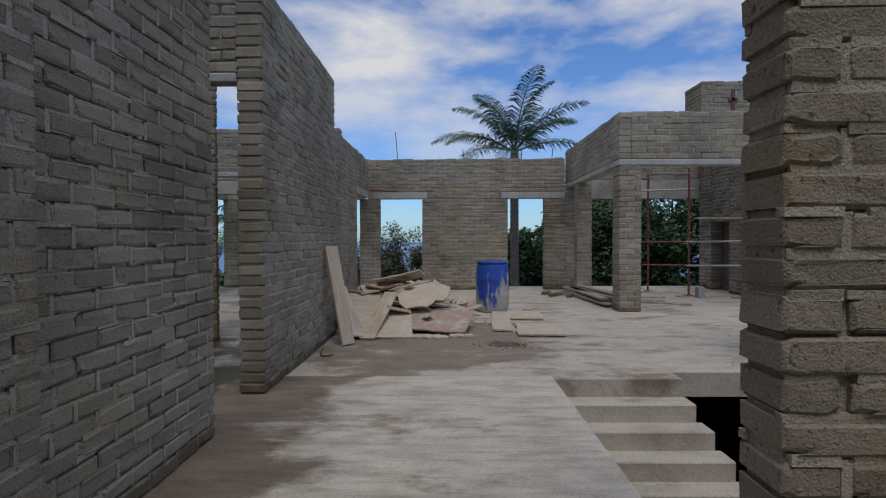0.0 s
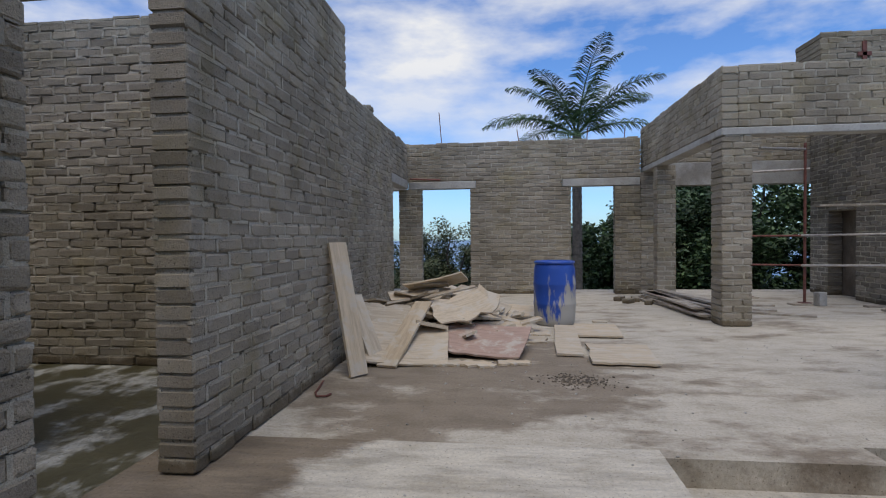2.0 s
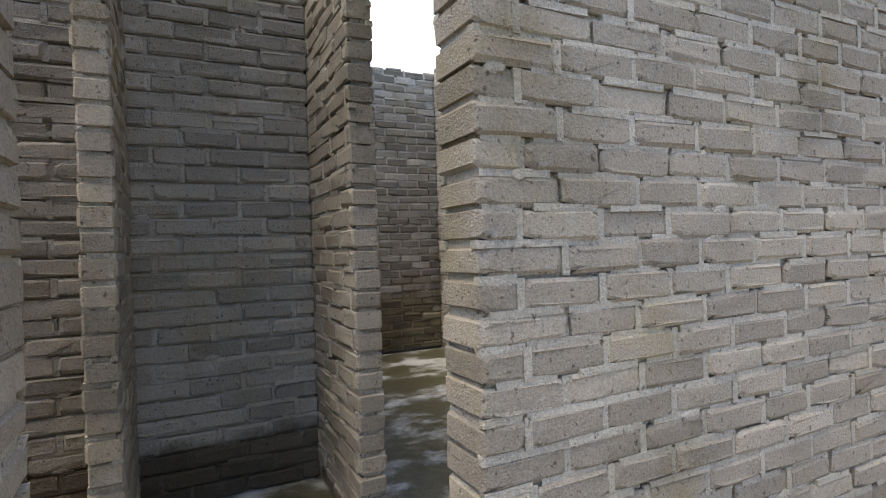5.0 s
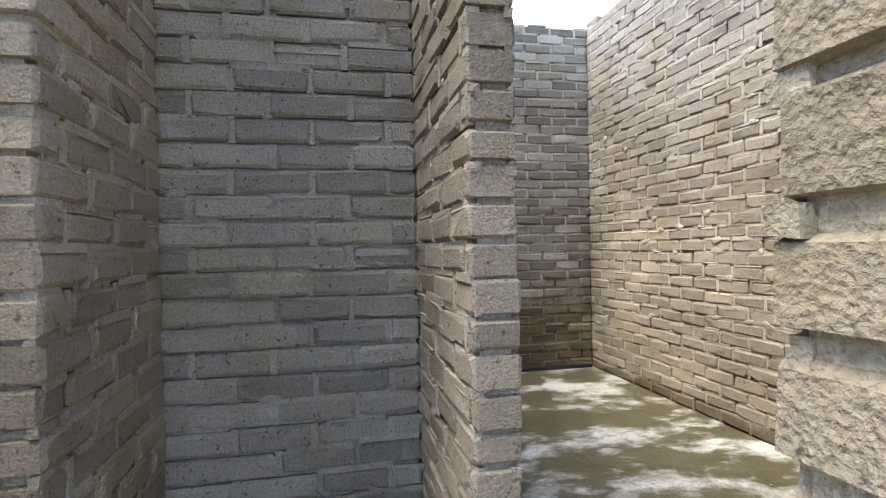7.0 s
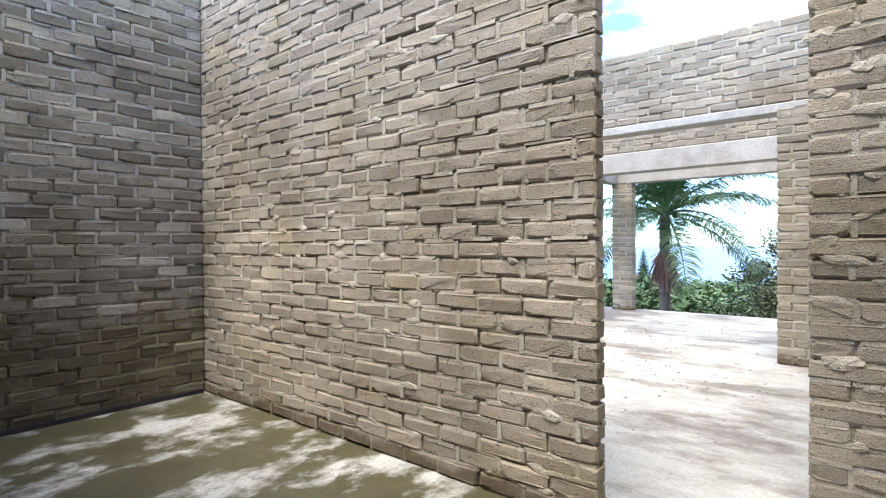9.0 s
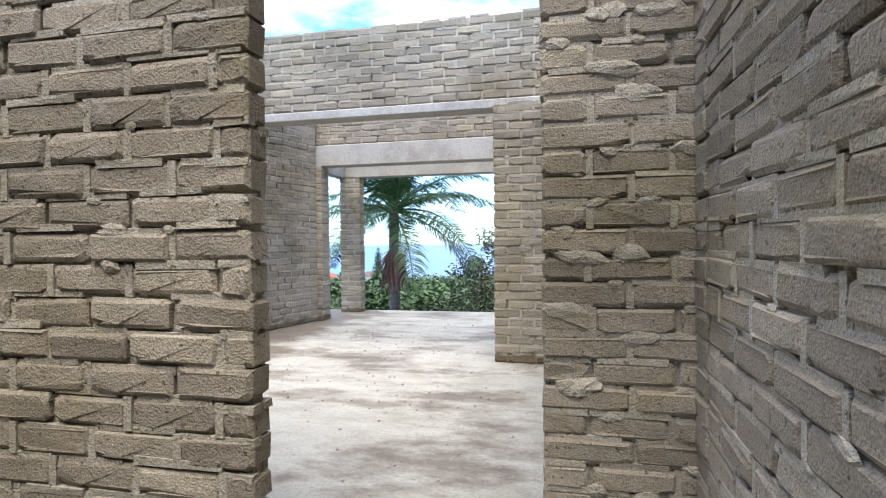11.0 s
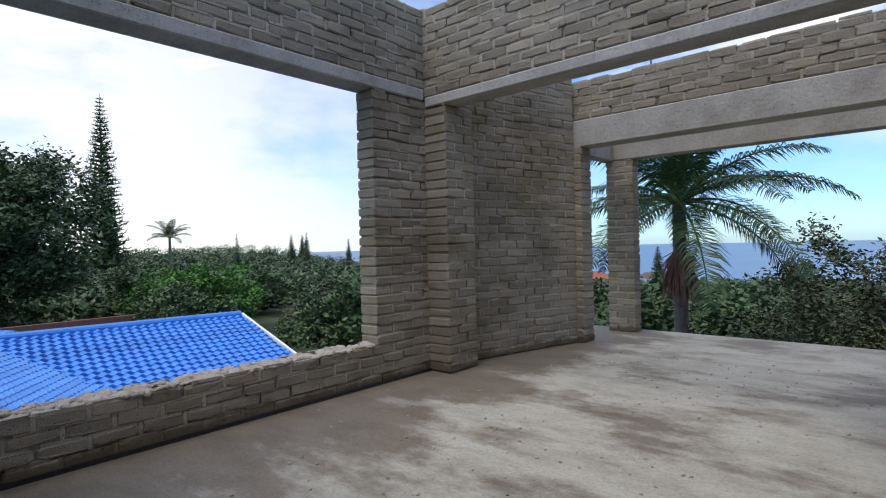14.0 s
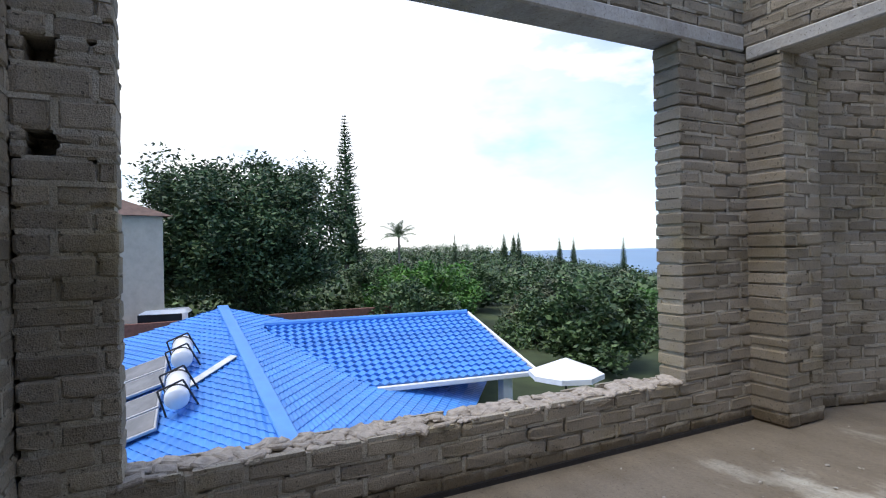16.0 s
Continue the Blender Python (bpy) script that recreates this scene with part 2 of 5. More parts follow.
# ---------------- mesh helpers ----------------
class Mesh:
    """Collects vertices and faces for one mesh."""

    def __init__(self):
        self.v, self.f = [], []

    def add(self, verts, faces):
        k = len(self.v)
        self.v += [tuple(q) for q in verts]
        self.f += [tuple(k + i for i in q) for q in faces]
        return self

    def box(self, x0, y0, z0, x1, y1, z1, m=None, bevel=0.0):
        b = min(bevel, (x1 - x0) / 3, (y1 - y0) / 3, (z1 - z0) / 3)
        if b <= 0:
            vs = [(x, y, z) for x in (x0, x1) for y in (y0, y1) for z in (z0, z1)]
            fs = [(0, 1, 3, 2), (4, 6, 7, 5), (0, 4, 5, 1), (2, 3, 7, 6), (0, 2, 6, 4), (1, 5, 7, 3)]
        else:
            vs = [tuple(q) for q in chamfer_verts(x0, y0, z0, x1, y1, z1, b)]
            fs = CHAMFER
        if m is not None:
            vs = [m @ Vector(q) for q in vs]
        return self.add(vs, fs)

    def tube(self, a, b, r, r2=None, sides=10, caps=True):
        a, b = Vector(a), Vector(b)
        r2 = r if r2 is None else r2
        q = (b - a).to_track_quat("Z", "Y")
        vs, fs = [], []
        for c, rr in ((a, r), (b, r2)):
            for i in range(sides):
                t = 2 * math.pi * i / sides
                vs.append(c + q @ Vector((rr * math.cos(t), rr * math.sin(t), 0)))
        for i in range(sides):
            j = (i + 1) % sides
            fs.append((i, j, sides + j, sides + i))
        if caps:
            fs += [tuple(range(sides - 1, -1, -1)), tuple(range(sides, 2 * sides))]
        return self.add(vs, fs)

    def lathe(self, profile, sides=32, m=None):
        vs, fs = [], []
        for r, z in profile:
            for i in range(sides):
                t = 2 * math.pi * i / sides
                vs.append(Vector((r * math.cos(t), r * math.sin(t), z)))
        for k in range(len(profile) - 1):
            for i in range(sides):
                j = (i + 1) % sides
                fs.append((k * sides + i, k * sides + j, (k + 1) * sides + j, (k + 1) * sides + i))
        fs += [tuple(range(sides - 1, -1, -1)), tuple(range((len(profile) - 1) * sides, len(profile) * sides))]
        if m is not None:
            vs = [m @ q for q in vs]
        return self.add(vs, fs)

    def data(self, name, material, smooth=False):
        me = bpy.data.meshes.new(name)
        me.from_pydata([tuple(q) for q in self.v], [], self.f)
        me.materials.append(material)
        if smooth:
            me.polygons.foreach_set("use_smooth", [True] * len(me.polygons))
        me.update()
        return me


def chamfer_verts(x0, y0, z0, x1, y1, z1, b):
    out = []
    for x, sx in ((x0, 1), (x1, -1)):
        for y, sy in ((y0, 1), (y1, -1)):
            for z, sz in ((z0, 1), (z1, -1)):
                out += [(x, y + sy * b, z + sz * b), (x + sx * b, y, z + sz * b), (x + sx * b, y + sy * b, z)]
    return out


def chamfer_faces():
    def vid(i, j, k, a):
        return (i * 4 + j * 2 + k) * 3 + a
    fs = []
    for i in (0, 1):
        fs.append([vid(i, j, k, 0) for j, k in ((0, 0), (0, 1), (1, 1), (1, 0))][::(1 if i == 0 else -1)])
        fs.append([vid(j, i, k, 1) for j, k in ((0, 0), (1, 0), (1, 1), (0, 1))][::(1 if i == 0 else -1)])
        fs.append([vid(j, k, i, 2) for j, k in ((0, 0), (0, 1), (1, 1), (1, 0))][::(1 if i == 0 else -1)])
    for i in (0, 1):
        for j in (0, 1):
            fs.append([vid(i, j, 0, 0), vid(i, j, 1, 0), vid(i, j, 1, 1), vid(i, j, 0, 1)])
            fs.append([vid(i, 0, j, 0), vid(i, 1, j, 0), vid(i, 1, j, 2), vid(i, 0, j, 2)])
            fs.append([vid(0, i, j, 1), vid(1, i, j, 1), vid(1, i, j, 2), vid(0, i, j, 2)])
    for c in range(8):
        fs.append([c * 3, c * 3 + 1, c * 3 + 2])
    cs = [Vector(q) for q in chamfer_verts(-1, -1, -1, 1, 1, 1, 0.2)]
    out = []
    for f in fs:
        nrm = (cs[f[1]] - cs[f[0]]).cross(cs[f[2]] - cs[f[1]])
        mid = sum((cs[q] for q in f), Vector())
        out.append(tuple(f) if nrm.dot(mid) > 0 else tuple(f[::-1]))
    return out


CHAMFER = chamfer_faces()


def part(name, mesh, material, parent, label="", smooth=False):
    ob = new(name, mesh.data(name, material, smooth))
    ob.parent = parent
    return tagged(ob, label) if label else ob


def thing(name, label, category, at=None, group="", kind=""):
    ob = new(name)
    ob.empty_display_size = 0.1
    if at is not None:
        ob.matrix_basis = at
    return tagged(ob, label, category, group, kind)


def solid(name, mesh, material, label, category, kind="", at=None, group="", smooth=False):
    ob = new(name, mesh.data(name, material, smooth))
    if at is not None:
        ob.matrix_basis = at
    return tagged(ob, label, category, group, kind)


# ---------------- masonry ----------------
COURSE, BLEN = 0.1, 0.3
brick_meshes = {}
pending_bricks = []


def brick_shape(me, length, depth, high, rs, m=None):
    """One hand-laid brick: a chipped ten-cornered outline, worn back at the arrises of both faces."""
    x, z, y = length / 2, high / 2, depth / 2
    out = []
    for sx, sz in ((-1, -1), (1, -1), (1, 1), (-1, 1)):
        chip = rs.choice((0.003, 0.006, 0.009, 0.016))
        a, b = (sx * (x - chip * 1.5), sz * z), (sx * x, sz * (z - chip))
        out += [a, b] if sx * sz < 0 else [b, a]
    out.insert(1, (rs.uniform(-0.4, -0.1) * length, -z))
    out = out[1:2] + out[2:] + out[:1]
    out = [(px + rs.uniform(-0.004, 0.004), pz + rs.uniform(-0.0035, 0.0035)) for px, pz in out]
    n_, vs = len(out), []
    bow = rs.uniform(0.008, 0.016)
    for yy, inset in ((-y, 1), (-y + 0.009, 0), (y - 0.009, 0), (y, 1)):
        for px, pz in out:
            k = bow * inset
            vs.append(Vector((px - math.copysign(min(k, abs(px)), px), yy + rs.uniform(-0.004, 0.004) * inset, pz - math.copysign(min(k, abs(pz)), pz))))
    fs = [tuple(range(n_)), tuple(range(4 * n_ - 1, 3 * n_ - 1, -1))]
    for r in range(3):
        for i in range(n_):
            j = (i + 1) % n_
            fs.append((r * n_ + j, r * n_ + i, (r + 1) * n_ + i, (r + 1) * n_ + j))
    return me.add([m @ q for q in vs] if m is not None else vs, fs)


def lump(me, m, sx, sz, out, rs):
    """A squeezed-out lump of mortar lying on a wall face (local y points out of the wall)."""
    vs, n_ = [], 9
    for f, h in ((1.0, 0.0), (0.72, 0.75)):
        for i in range(n_):
            t = 2 * math.pi * i / n_
            k = f * rs.uniform(0.7, 1.25)
            vs.append(m @ Vector((sx * k * math.cos(t), out * h * rs.uniform(0.6, 1.2), sz * k * math.sin(t))))
    vs.append(m @ Vector((0, out, 0)))
    fs = [(i, (i + 1) % n_, n_ + (i + 1) % n_, n_ + i) for i in range(n_)] + [(n_ + i, n_ + (i + 1) % n_, 2 * n_) for i in range(n_)]
    me.add(vs, fs)


def brick_data(length, depth, high, k, material):
    key = (round(length, 2), round(depth, 3), round(high, 3), k, material.name)
    if key not in brick_meshes:
        brick_meshes[key] = brick_shape(Mesh(), length, depth, high, random.Random(str(key))).data("brick", material)
    return brick_meshes[key]


def wall(name, a, b, thick, segs, near=None, label="", brickm=None, seed=1, side=1, smear=5, mortarm=None, ooze=1.0):
    """A brick wall from a to b on plan; its body lies to the left of that line (side=1). segs: (u0, u1, z0, z1) pieces of masonry along it."""
    a, b = Vector((*a, 0)), Vector((*b, 0))
    ang = math.atan2(b.y - a.y, b.x - a.x)
    at = pose(a.x, a.y, 0, 0, 0, math.degrees(ang))
    core = Mesh()
    rs = random.Random(seed)
    near_list, far, joint = [], Mesh(), Mesh()
    off = side * thick / 2
    for u0, u1, z0, z1 in segs:
        core.box(u0 + 0.014, off - thick / 2 + 0.022, z0 + 0.004, u1 - 0.014, off + thick / 2 - 0.022, z1 - 0.012)
        c0, c1 = round(z0 / COURSE), max(round(z1 / COURSE), round(z0 / COURSE) + 1)
        step = (z1 - z0) / (c1 - c0)
        for c in range(c0, c1):
            zc = z0 + (c - c0 + 0.5) * step
            edges = [u0]
            u = math.floor(u0 / BLEN) * BLEN + (0 if c % 2 else BLEN / 2)
            while u < u1 - 0.06:
                if u > u0 + 0.06:
                    edges.append(u + rs.uniform(-0.012, 0.012))
                u += BLEN
            edges.append(u1)
            for e0, e1 in zip(edges, edges[1:]):
                jog = rs.uniform(-0.005, 0.005)
                gap = rs.uniform(0.012, 0.02)
                lo, hi = e0 + (gap / 2 if e0 > u0 else 0), e1 - (gap / 2 if e1 < u1 else 0)
                lng, high = hi - lo, step - rs.choice((0.008, 0.011, 0.014))
                mid = Vector(((lo + hi) / 2, off + jog, zc + rs.uniform(-0.003, 0.003)))
                tilt = (rs.uniform(-0.6, 0.6), rs.uniform(-0.5, 0.5), rs.uniform(-0.6, 0.6))
                m = pose(*mid, *tilt)
                for s in (-1, 1):
                    face = off + s * (thick / 2 - 0.017)
                    if rs.random() < 0.92:
                        w, p = rs.choice((0.011, 0.0135, 0.016, 0.0185)), rs.uniform(0.7, 1.04) * (e1 - e0) / 2
                        cu = (e0 + e1) / 2 + rs.uniform(-0.5, 0.5) * max(0, (e1 - e0) / 2 - p)
                        k = len(joint.v)
                        joint.box(cu - p, face - w, zc + step / 2 - 0.013, cu + p, face + w, zc + step / 2 + 0.012, pose(0, 0, 0, 0, rs.uniform(-0.25, 0.25), 0))
                        joint.v[k:] = [tuple(c + rs.uniform(-0.003, 0.003) for c in q) for q in joint.v[k:]]
                    if rs.random() < 0.8 and e1 < u1 - 0.02:
                        w = rs.choice((0.011, 0.0135, 0.016, 0.0185))
                        joint.box(e1 - 0.014, face - w, zc - step / 2, e1 + 0.013, face + w, zc + step / 2)
                if near and near[0] <= mid.x <= near[1] and near[2] <= mid.z <= near[3] and len(near_list) < 300:
                    near_list.append((m, lng, thick + 0.004, high, rs.randrange(6), brickm))
                else:
                    brick_shape(far, lng, thick + 0.004, high, rs, m)
        for _ in range(int(smear * (u1 - u0) * (z1 - z0))):
            s, cu, cz, q = rs.choice((-1, 1)), rs.uniform(u0 + 0.05, u1 - 0.05), round(rs.uniform(z0, z1) / step) * step + rs.uniform(-0.012, 0.012), rs.uniform(0.015, 0.042)
            if z0 + 0.02 < cz < z1 - 0.02:
                lump(joint, pose(cu, off + s * (thick / 2 - 0.002), cz, 0, rs.uniform(-14, 14), 0 if s > 0 else 180), q * ooze * rs.uniform(0.7, 1.6), q * ooze * 0.55, q * ooze * rs.uniform(0.15, 0.32), rs)
    mortarm = mortarm or MORTAR
    ob = new(name, core.data(name, mortarm))
    ob.matrix_basis = at
    tagged(ob, label or "unplastered grey cement brick wall with rough mortar joints", "wall", "", "structure")
    if far.f:
        tagged(part("brickwork", far, brickm or BRICK, ob), "", "", "", "stuff")
    tagged(part("mortar_joint", joint, mortarm, ob), "", "", "", "stuff")
    pending_bricks.append((ob, near_list))
    return ob


def lay_bricks():
    for ob, rows in pending_bricks:
        for m, lng, depth, high, k, bm_ in rows:
            o = new("brick", brick_data(lng, depth, high, k, bm_ or BRICK))
            o.parent = ob
            o.matrix_basis = m


def slab(name, x0, y0, z0, x1, y1, z1, material, label, category, kind="structure", bevel=0.012):
    return solid(name, Mesh().box(x0, y0, z0, x1, y1, z1, bevel=bevel), material, label, category, kind)


# ---------------- structure ----------------
PIT = (1.06, 1.9, 3.55, 5.75)
fl = Mesh()
for x0, y0, x1, y1 in ((-2.2, -4, 1.06, 5.6), (3.55, -4, 10.5, 5.75), (1.06, -4, 3.55, 1.9)):
    fl.box(x0, y0, -0.26, x1, y1, 0)
solid("floor_ramp", fl, RAMP, "broom-finished raw concrete floor slab with muddy stains", "floor", "structure")
fl = Mesh()
fl.box(-2.2, 5.6, -0.26, 1.06, 16.1, -0.001)
fl.box(1.06, 5.75, -0.26, 10.5, 16.1, -0.001)
fl.box(1.06, 5.47, -0.26, 2.36, 5.75, -0.001)
solid("floor_hall", fl, FLOOR, "raw concrete floor slab stained with brown mud", "floor", "structure")
fl = Mesh().box(-7.4, -4, -0.26, -2.2, 7.8, -0.002)
solid("floor_room", fl, ROOMFLOOR, "damp greenish raw concrete floor with pale dry patches", "floor", "structure")
fl = Mesh().box(-7.6, 7.8, -0.26, -2.2, 16.3, -0.001)
solid("floor_lounge", fl, LOUNGE, "pale raw concrete floor with muddy edges", "floor", "structure")

TOP = 3.8
wall("wall_hall_west", (-1.72, 4.95), (-1.72, 8.1), 0.23, [(0, 3.15, 0, TOP)], (0, 3.15, 0.3, 2.7), seed=2)
wall("wall_hall_return", (-1.87, 8.27), (-2.5, 8.27), 0.23, [(0, 0.63, 0, TOP)], (0, 0.63, 0, 3.8), seed=3, side=-1, smear=60, ooze=1.7)
wall("wall_hall_link", (-1.875, 8.1), (-1.875, 8.268), 0.075, [(0, 0.168, 0, TOP)], seed=32)
wall("wall_lounge_east", (-2.27, 8.51), (-2.27, 14.95), 0.23, [(0, 4.74, 0, 3.6), (4.74, 6.44, 2.75, 3.6)], (0, 3.4, 0.2, 2.4), seed=4, smear=24, ooze=1.4)
wall("wall_near_west", (-1.72, -4.0), (-1.72, 3.9), 0.23, [(0, 7.9, 0, TOP)], (5.4, 7.9, 0.2, 2.9), seed=5)
wall("wall_near_pilaster", (-1.6, 0.9), (-1.6, 2.08), 0.12, [(0, 1.18, 0, TOP)], seed=6)
# unseen wall added behind the camera to block southern skylight from pier and walls
wall("wall_south", (-1.7, -1.7), (10.4, -1.7), 0.23, [(0, 12.1, 0, TOP)], seed=34)
wall("wall_door", (-7.2, 4.97), (-1.95, 4.97), 0.13, [(0, 4.27, 0, TOP), (4.27, 5.25, 2.97, TOP)], (3.3, 4.3, 0.0, 2.9), seed=7)
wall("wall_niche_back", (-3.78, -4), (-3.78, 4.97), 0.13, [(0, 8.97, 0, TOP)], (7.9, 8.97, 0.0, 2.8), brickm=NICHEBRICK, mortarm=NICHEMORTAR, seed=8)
wall("wall_niche_nib", (-3.78, 3.88), (-2.9, 3.88), 0.12, [(0, 0.88, 0, TOP)], (0, 0.88, 0.0, 2.8), seed=9)
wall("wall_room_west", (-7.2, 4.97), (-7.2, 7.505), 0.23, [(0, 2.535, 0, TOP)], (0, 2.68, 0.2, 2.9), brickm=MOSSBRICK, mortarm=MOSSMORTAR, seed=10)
wall("wall_room_north", (-7.43, 7.51), (-3.27, 7.51), 0.095, [(0, 4.16, 0, TOP)], (1.6, 4.16, 0.4, 2.6), seed=11, smear=24, ooze=1.3)
wall("wall_lounge_west", (-7.15, 7.61), (-7.15, 12.84), 0.25,
     [(0, 5.23, 0, 0.39), (0, 0.38, 0.39, 1.84), (0, 0.05, 1.84, 1.96), (0.16, 0.38, 1.84, 1.96), (0, 0.38, 1.96, 2.24), (0, 0.05, 2.24, 2.36), (0.16, 0.38, 2.24, 2.36), (0, 0.38, 2.36, 2.95),
      (3.99, 5.23, 0.39, 2.95), (0, 5.23, 3.08, 3.95)], (0, 5.23, 0, 3.95), seed=12)
solid("wall_hole_backing", Mesh().box(-7.44, 7.6, 1.7, -7.41, 7.98, 2.5), MORTAR, "mortar closing the outer side of two square holes", "wall", "structure")
wall("wall_lounge_pier", (-6.85, 12.35), (-6.85, 12.82), 0.32, [(0, 0.47, 0, 2.87)], (0, 0.5, 0, 3), seed=14)
wall("wall_lounge_beam", (-7.4, 12.35), (-2.5, 12.35), 0.23, [(0, 4.9, 2.99, 3.95)], (1, 4.9, 2.9, 4), seed=15)
wall("wall_lounge_nib", (-3.2, 12.13), (-2.505, 12.13), 0.23, [(0, 0.7, 0, 2.87)], (0, 0.7, 0, 2.9), seed=16)
wall("wall_veranda_west", (-7.1, 12.82), (-6.62, 14.75), 0.23, [(0, 1.99, 0, 3.6)], (0, 2, 0.2, 3), seed=17)
wall("wall_veranda_pier", (-6.85, 14.75), (-6.52, 14.75), 0.3, [(0, 0.33, 0, 2.66)], (0, 0.4, 0, 2.7), seed=18)
wall("wall_veranda_beam", (-6.85, 14.8), (-2.5, 14.8), 0.23, [(0, 4.35, 3.03, 3.55)], seed=19)
wall("wall_far", (-2.5, 15.0), (3.2, 15.0), 0.23, [(0, 0.56, 0, 2.53), (1.74, 4.12, 0, 2.53), (5.12, 5.7, 0, 2.53), (1.89, 3.91, 2.53, 2.72), (0, 5.7, 2.72, 3.63)], (1.7, 4.2, 0, 1.9), seed=20)
wall("wall_east_column", (3.27, 10.45), (3.7, 10.45), 0.43, [(0, 0.43, 0, 2.83)], (0, 0.43, 0, 2.9), seed=21)
wall("wall_east_post", (3.272, 13.9), (3.65, 13.9), 0.3, [(0, 0.38, 0, 2.83)], (0, 0.43, 0, 2.9), seed=22)
wall("wall_east_end", (3.2, 15.0), (3.55, 15.0), 0.3, [(0, 0.35, 0, 2.83)], (0, 0.43, 0, 2.9), seed=23)
wall("wall_east_front", (3.5, 10.45), (10.2, 10.45), 0.23, [(0, 6.7, 2.95, 3.85)], (0, 4, 2.9, 3.9), seed=24)
wall("wall_east_side", (3.5, 10.45), (3.5, 15.3), 0.23, [(0, 4.85, 2.95, 3.85)], (0, 4, 2.9, 3.9), seed=25)
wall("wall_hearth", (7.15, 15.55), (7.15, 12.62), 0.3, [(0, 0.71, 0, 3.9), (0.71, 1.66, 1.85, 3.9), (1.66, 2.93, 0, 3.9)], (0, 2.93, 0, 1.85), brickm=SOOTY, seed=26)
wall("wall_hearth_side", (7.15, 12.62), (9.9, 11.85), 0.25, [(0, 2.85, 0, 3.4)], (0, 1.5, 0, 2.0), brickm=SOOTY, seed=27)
wall("wall_chimney", (6.1, 13.2), (7.75, 13.2), 0.9, [(0, 1.65, 3.86, 5.2)], (0, 1.7, 3.8, 5.3), seed=28)
wall("wall_terrace", (3.8, 15.62), (10.4, 15.62), 0.23, [(0, 6.6, 3.105, 3.9)], seed=31)
wall("wall_pit_pier", (3.68, 5.78), (5.3, 5.78), 0.25, [(0, 1.64, 0, TOP)], (0, 1.7, 0, 1.8), seed=29)
wall("wall_near_pier", (0.8, 1.3), (2.43, 1.3), 0.2, [(0, 1.63, 0, TOP)], (0, 1.6, 0, 3), seed=30)

def lintel(name, *box):
    return slab(name, *box, LINTEL, "precast raw concrete lintel beam over an opening", "lintel")


lintel("lintel_door", -2.98, 4.95, 2.88, -1.955, 5.115, 2.965)
lintel("lintel_window", -7.42, 7.62, 2.955, -7.135, 12.34, 3.078)
lintel("lintel_lounge", -7.13, 12.335, 2.875, -2.515, 12.595, 2.985)
lintel("lintel_veranda", -6.9, 14.77, 2.665, -2.515, 15.06, 3.025)
lintel("lintel_terrace", -6.8, 15.95, 2.6, -2.515, 16.18, 2.9)
lintel("lintel_veranda_side", -6.8, 15.07, 2.6, -6.6, 15.945, 2.9)
lintel("lintel_far_left", -2.26, 14.985, 2.535, -0.62, 15.24, 2.715)
lintel("lintel_far_right", 1.42, 14.985, 2.535, 3.19, 15.24, 2.715)
lintel("lintel_lounge_east", -2.51, 13.1, 2.55, -2.26, 14.98, 2.745)
lintel("lintel_east_front", 3.26, 10.435, 2.835, 10.2, 10.69, 2.945)
lintel("lintel_east_side", 3.26, 10.7, 2.835, 3.51, 15.3, 2.945)
wall("wall_veranda_column", (-6.72, 15.96), (-6.3, 15.96), 0.22, [(0, 0.42, 0, 2.595)], (0, 0.42, 0, 2.6), seed=33)
slab("column_corner", -3.0, 15.0, 0, -2.75, 15.25, 2.595, CAST, "raw cast concrete veranda column", "column")
slab("beam_terrace", 3.8, 15.6, 2.55, 10.4, 15.9, 3.1, CAST, "pale cast concrete ring beam", "beam")
slab("hearth_recess", 7.46, 13.75, 0, 7.75, 15.0, 1.9, DARKBROWN, "soot-dark back of the hearth opening", "hearth")

# stairs down into the pit
st = thing("stairs", "raw concrete steps going down beside the slab", "stairs", kind="structure")
for i in range(8):
    y1 = 5.47 - 0.25 * i
    part("step", Mesh().box(1.065, y1 - 0.25 - 0.02, -0.175 * (i + 1) - 0.25, 2.38 + 0.06 * i, y1 - 0.002, -0.175 * (i + 1), bevel=0.012), STEPCONC, st)
# closed dark-coloured box added under the slab so the opening falls into black shade
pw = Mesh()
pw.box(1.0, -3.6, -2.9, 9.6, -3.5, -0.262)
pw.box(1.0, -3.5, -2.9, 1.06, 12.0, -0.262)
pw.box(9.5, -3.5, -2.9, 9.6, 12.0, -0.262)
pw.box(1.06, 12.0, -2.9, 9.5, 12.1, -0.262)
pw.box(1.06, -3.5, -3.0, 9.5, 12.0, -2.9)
solid("wall_basement", pw, DARKBROWN, "dark brown walls of a closed box added to shade the space under the slab", "basement", "structure")

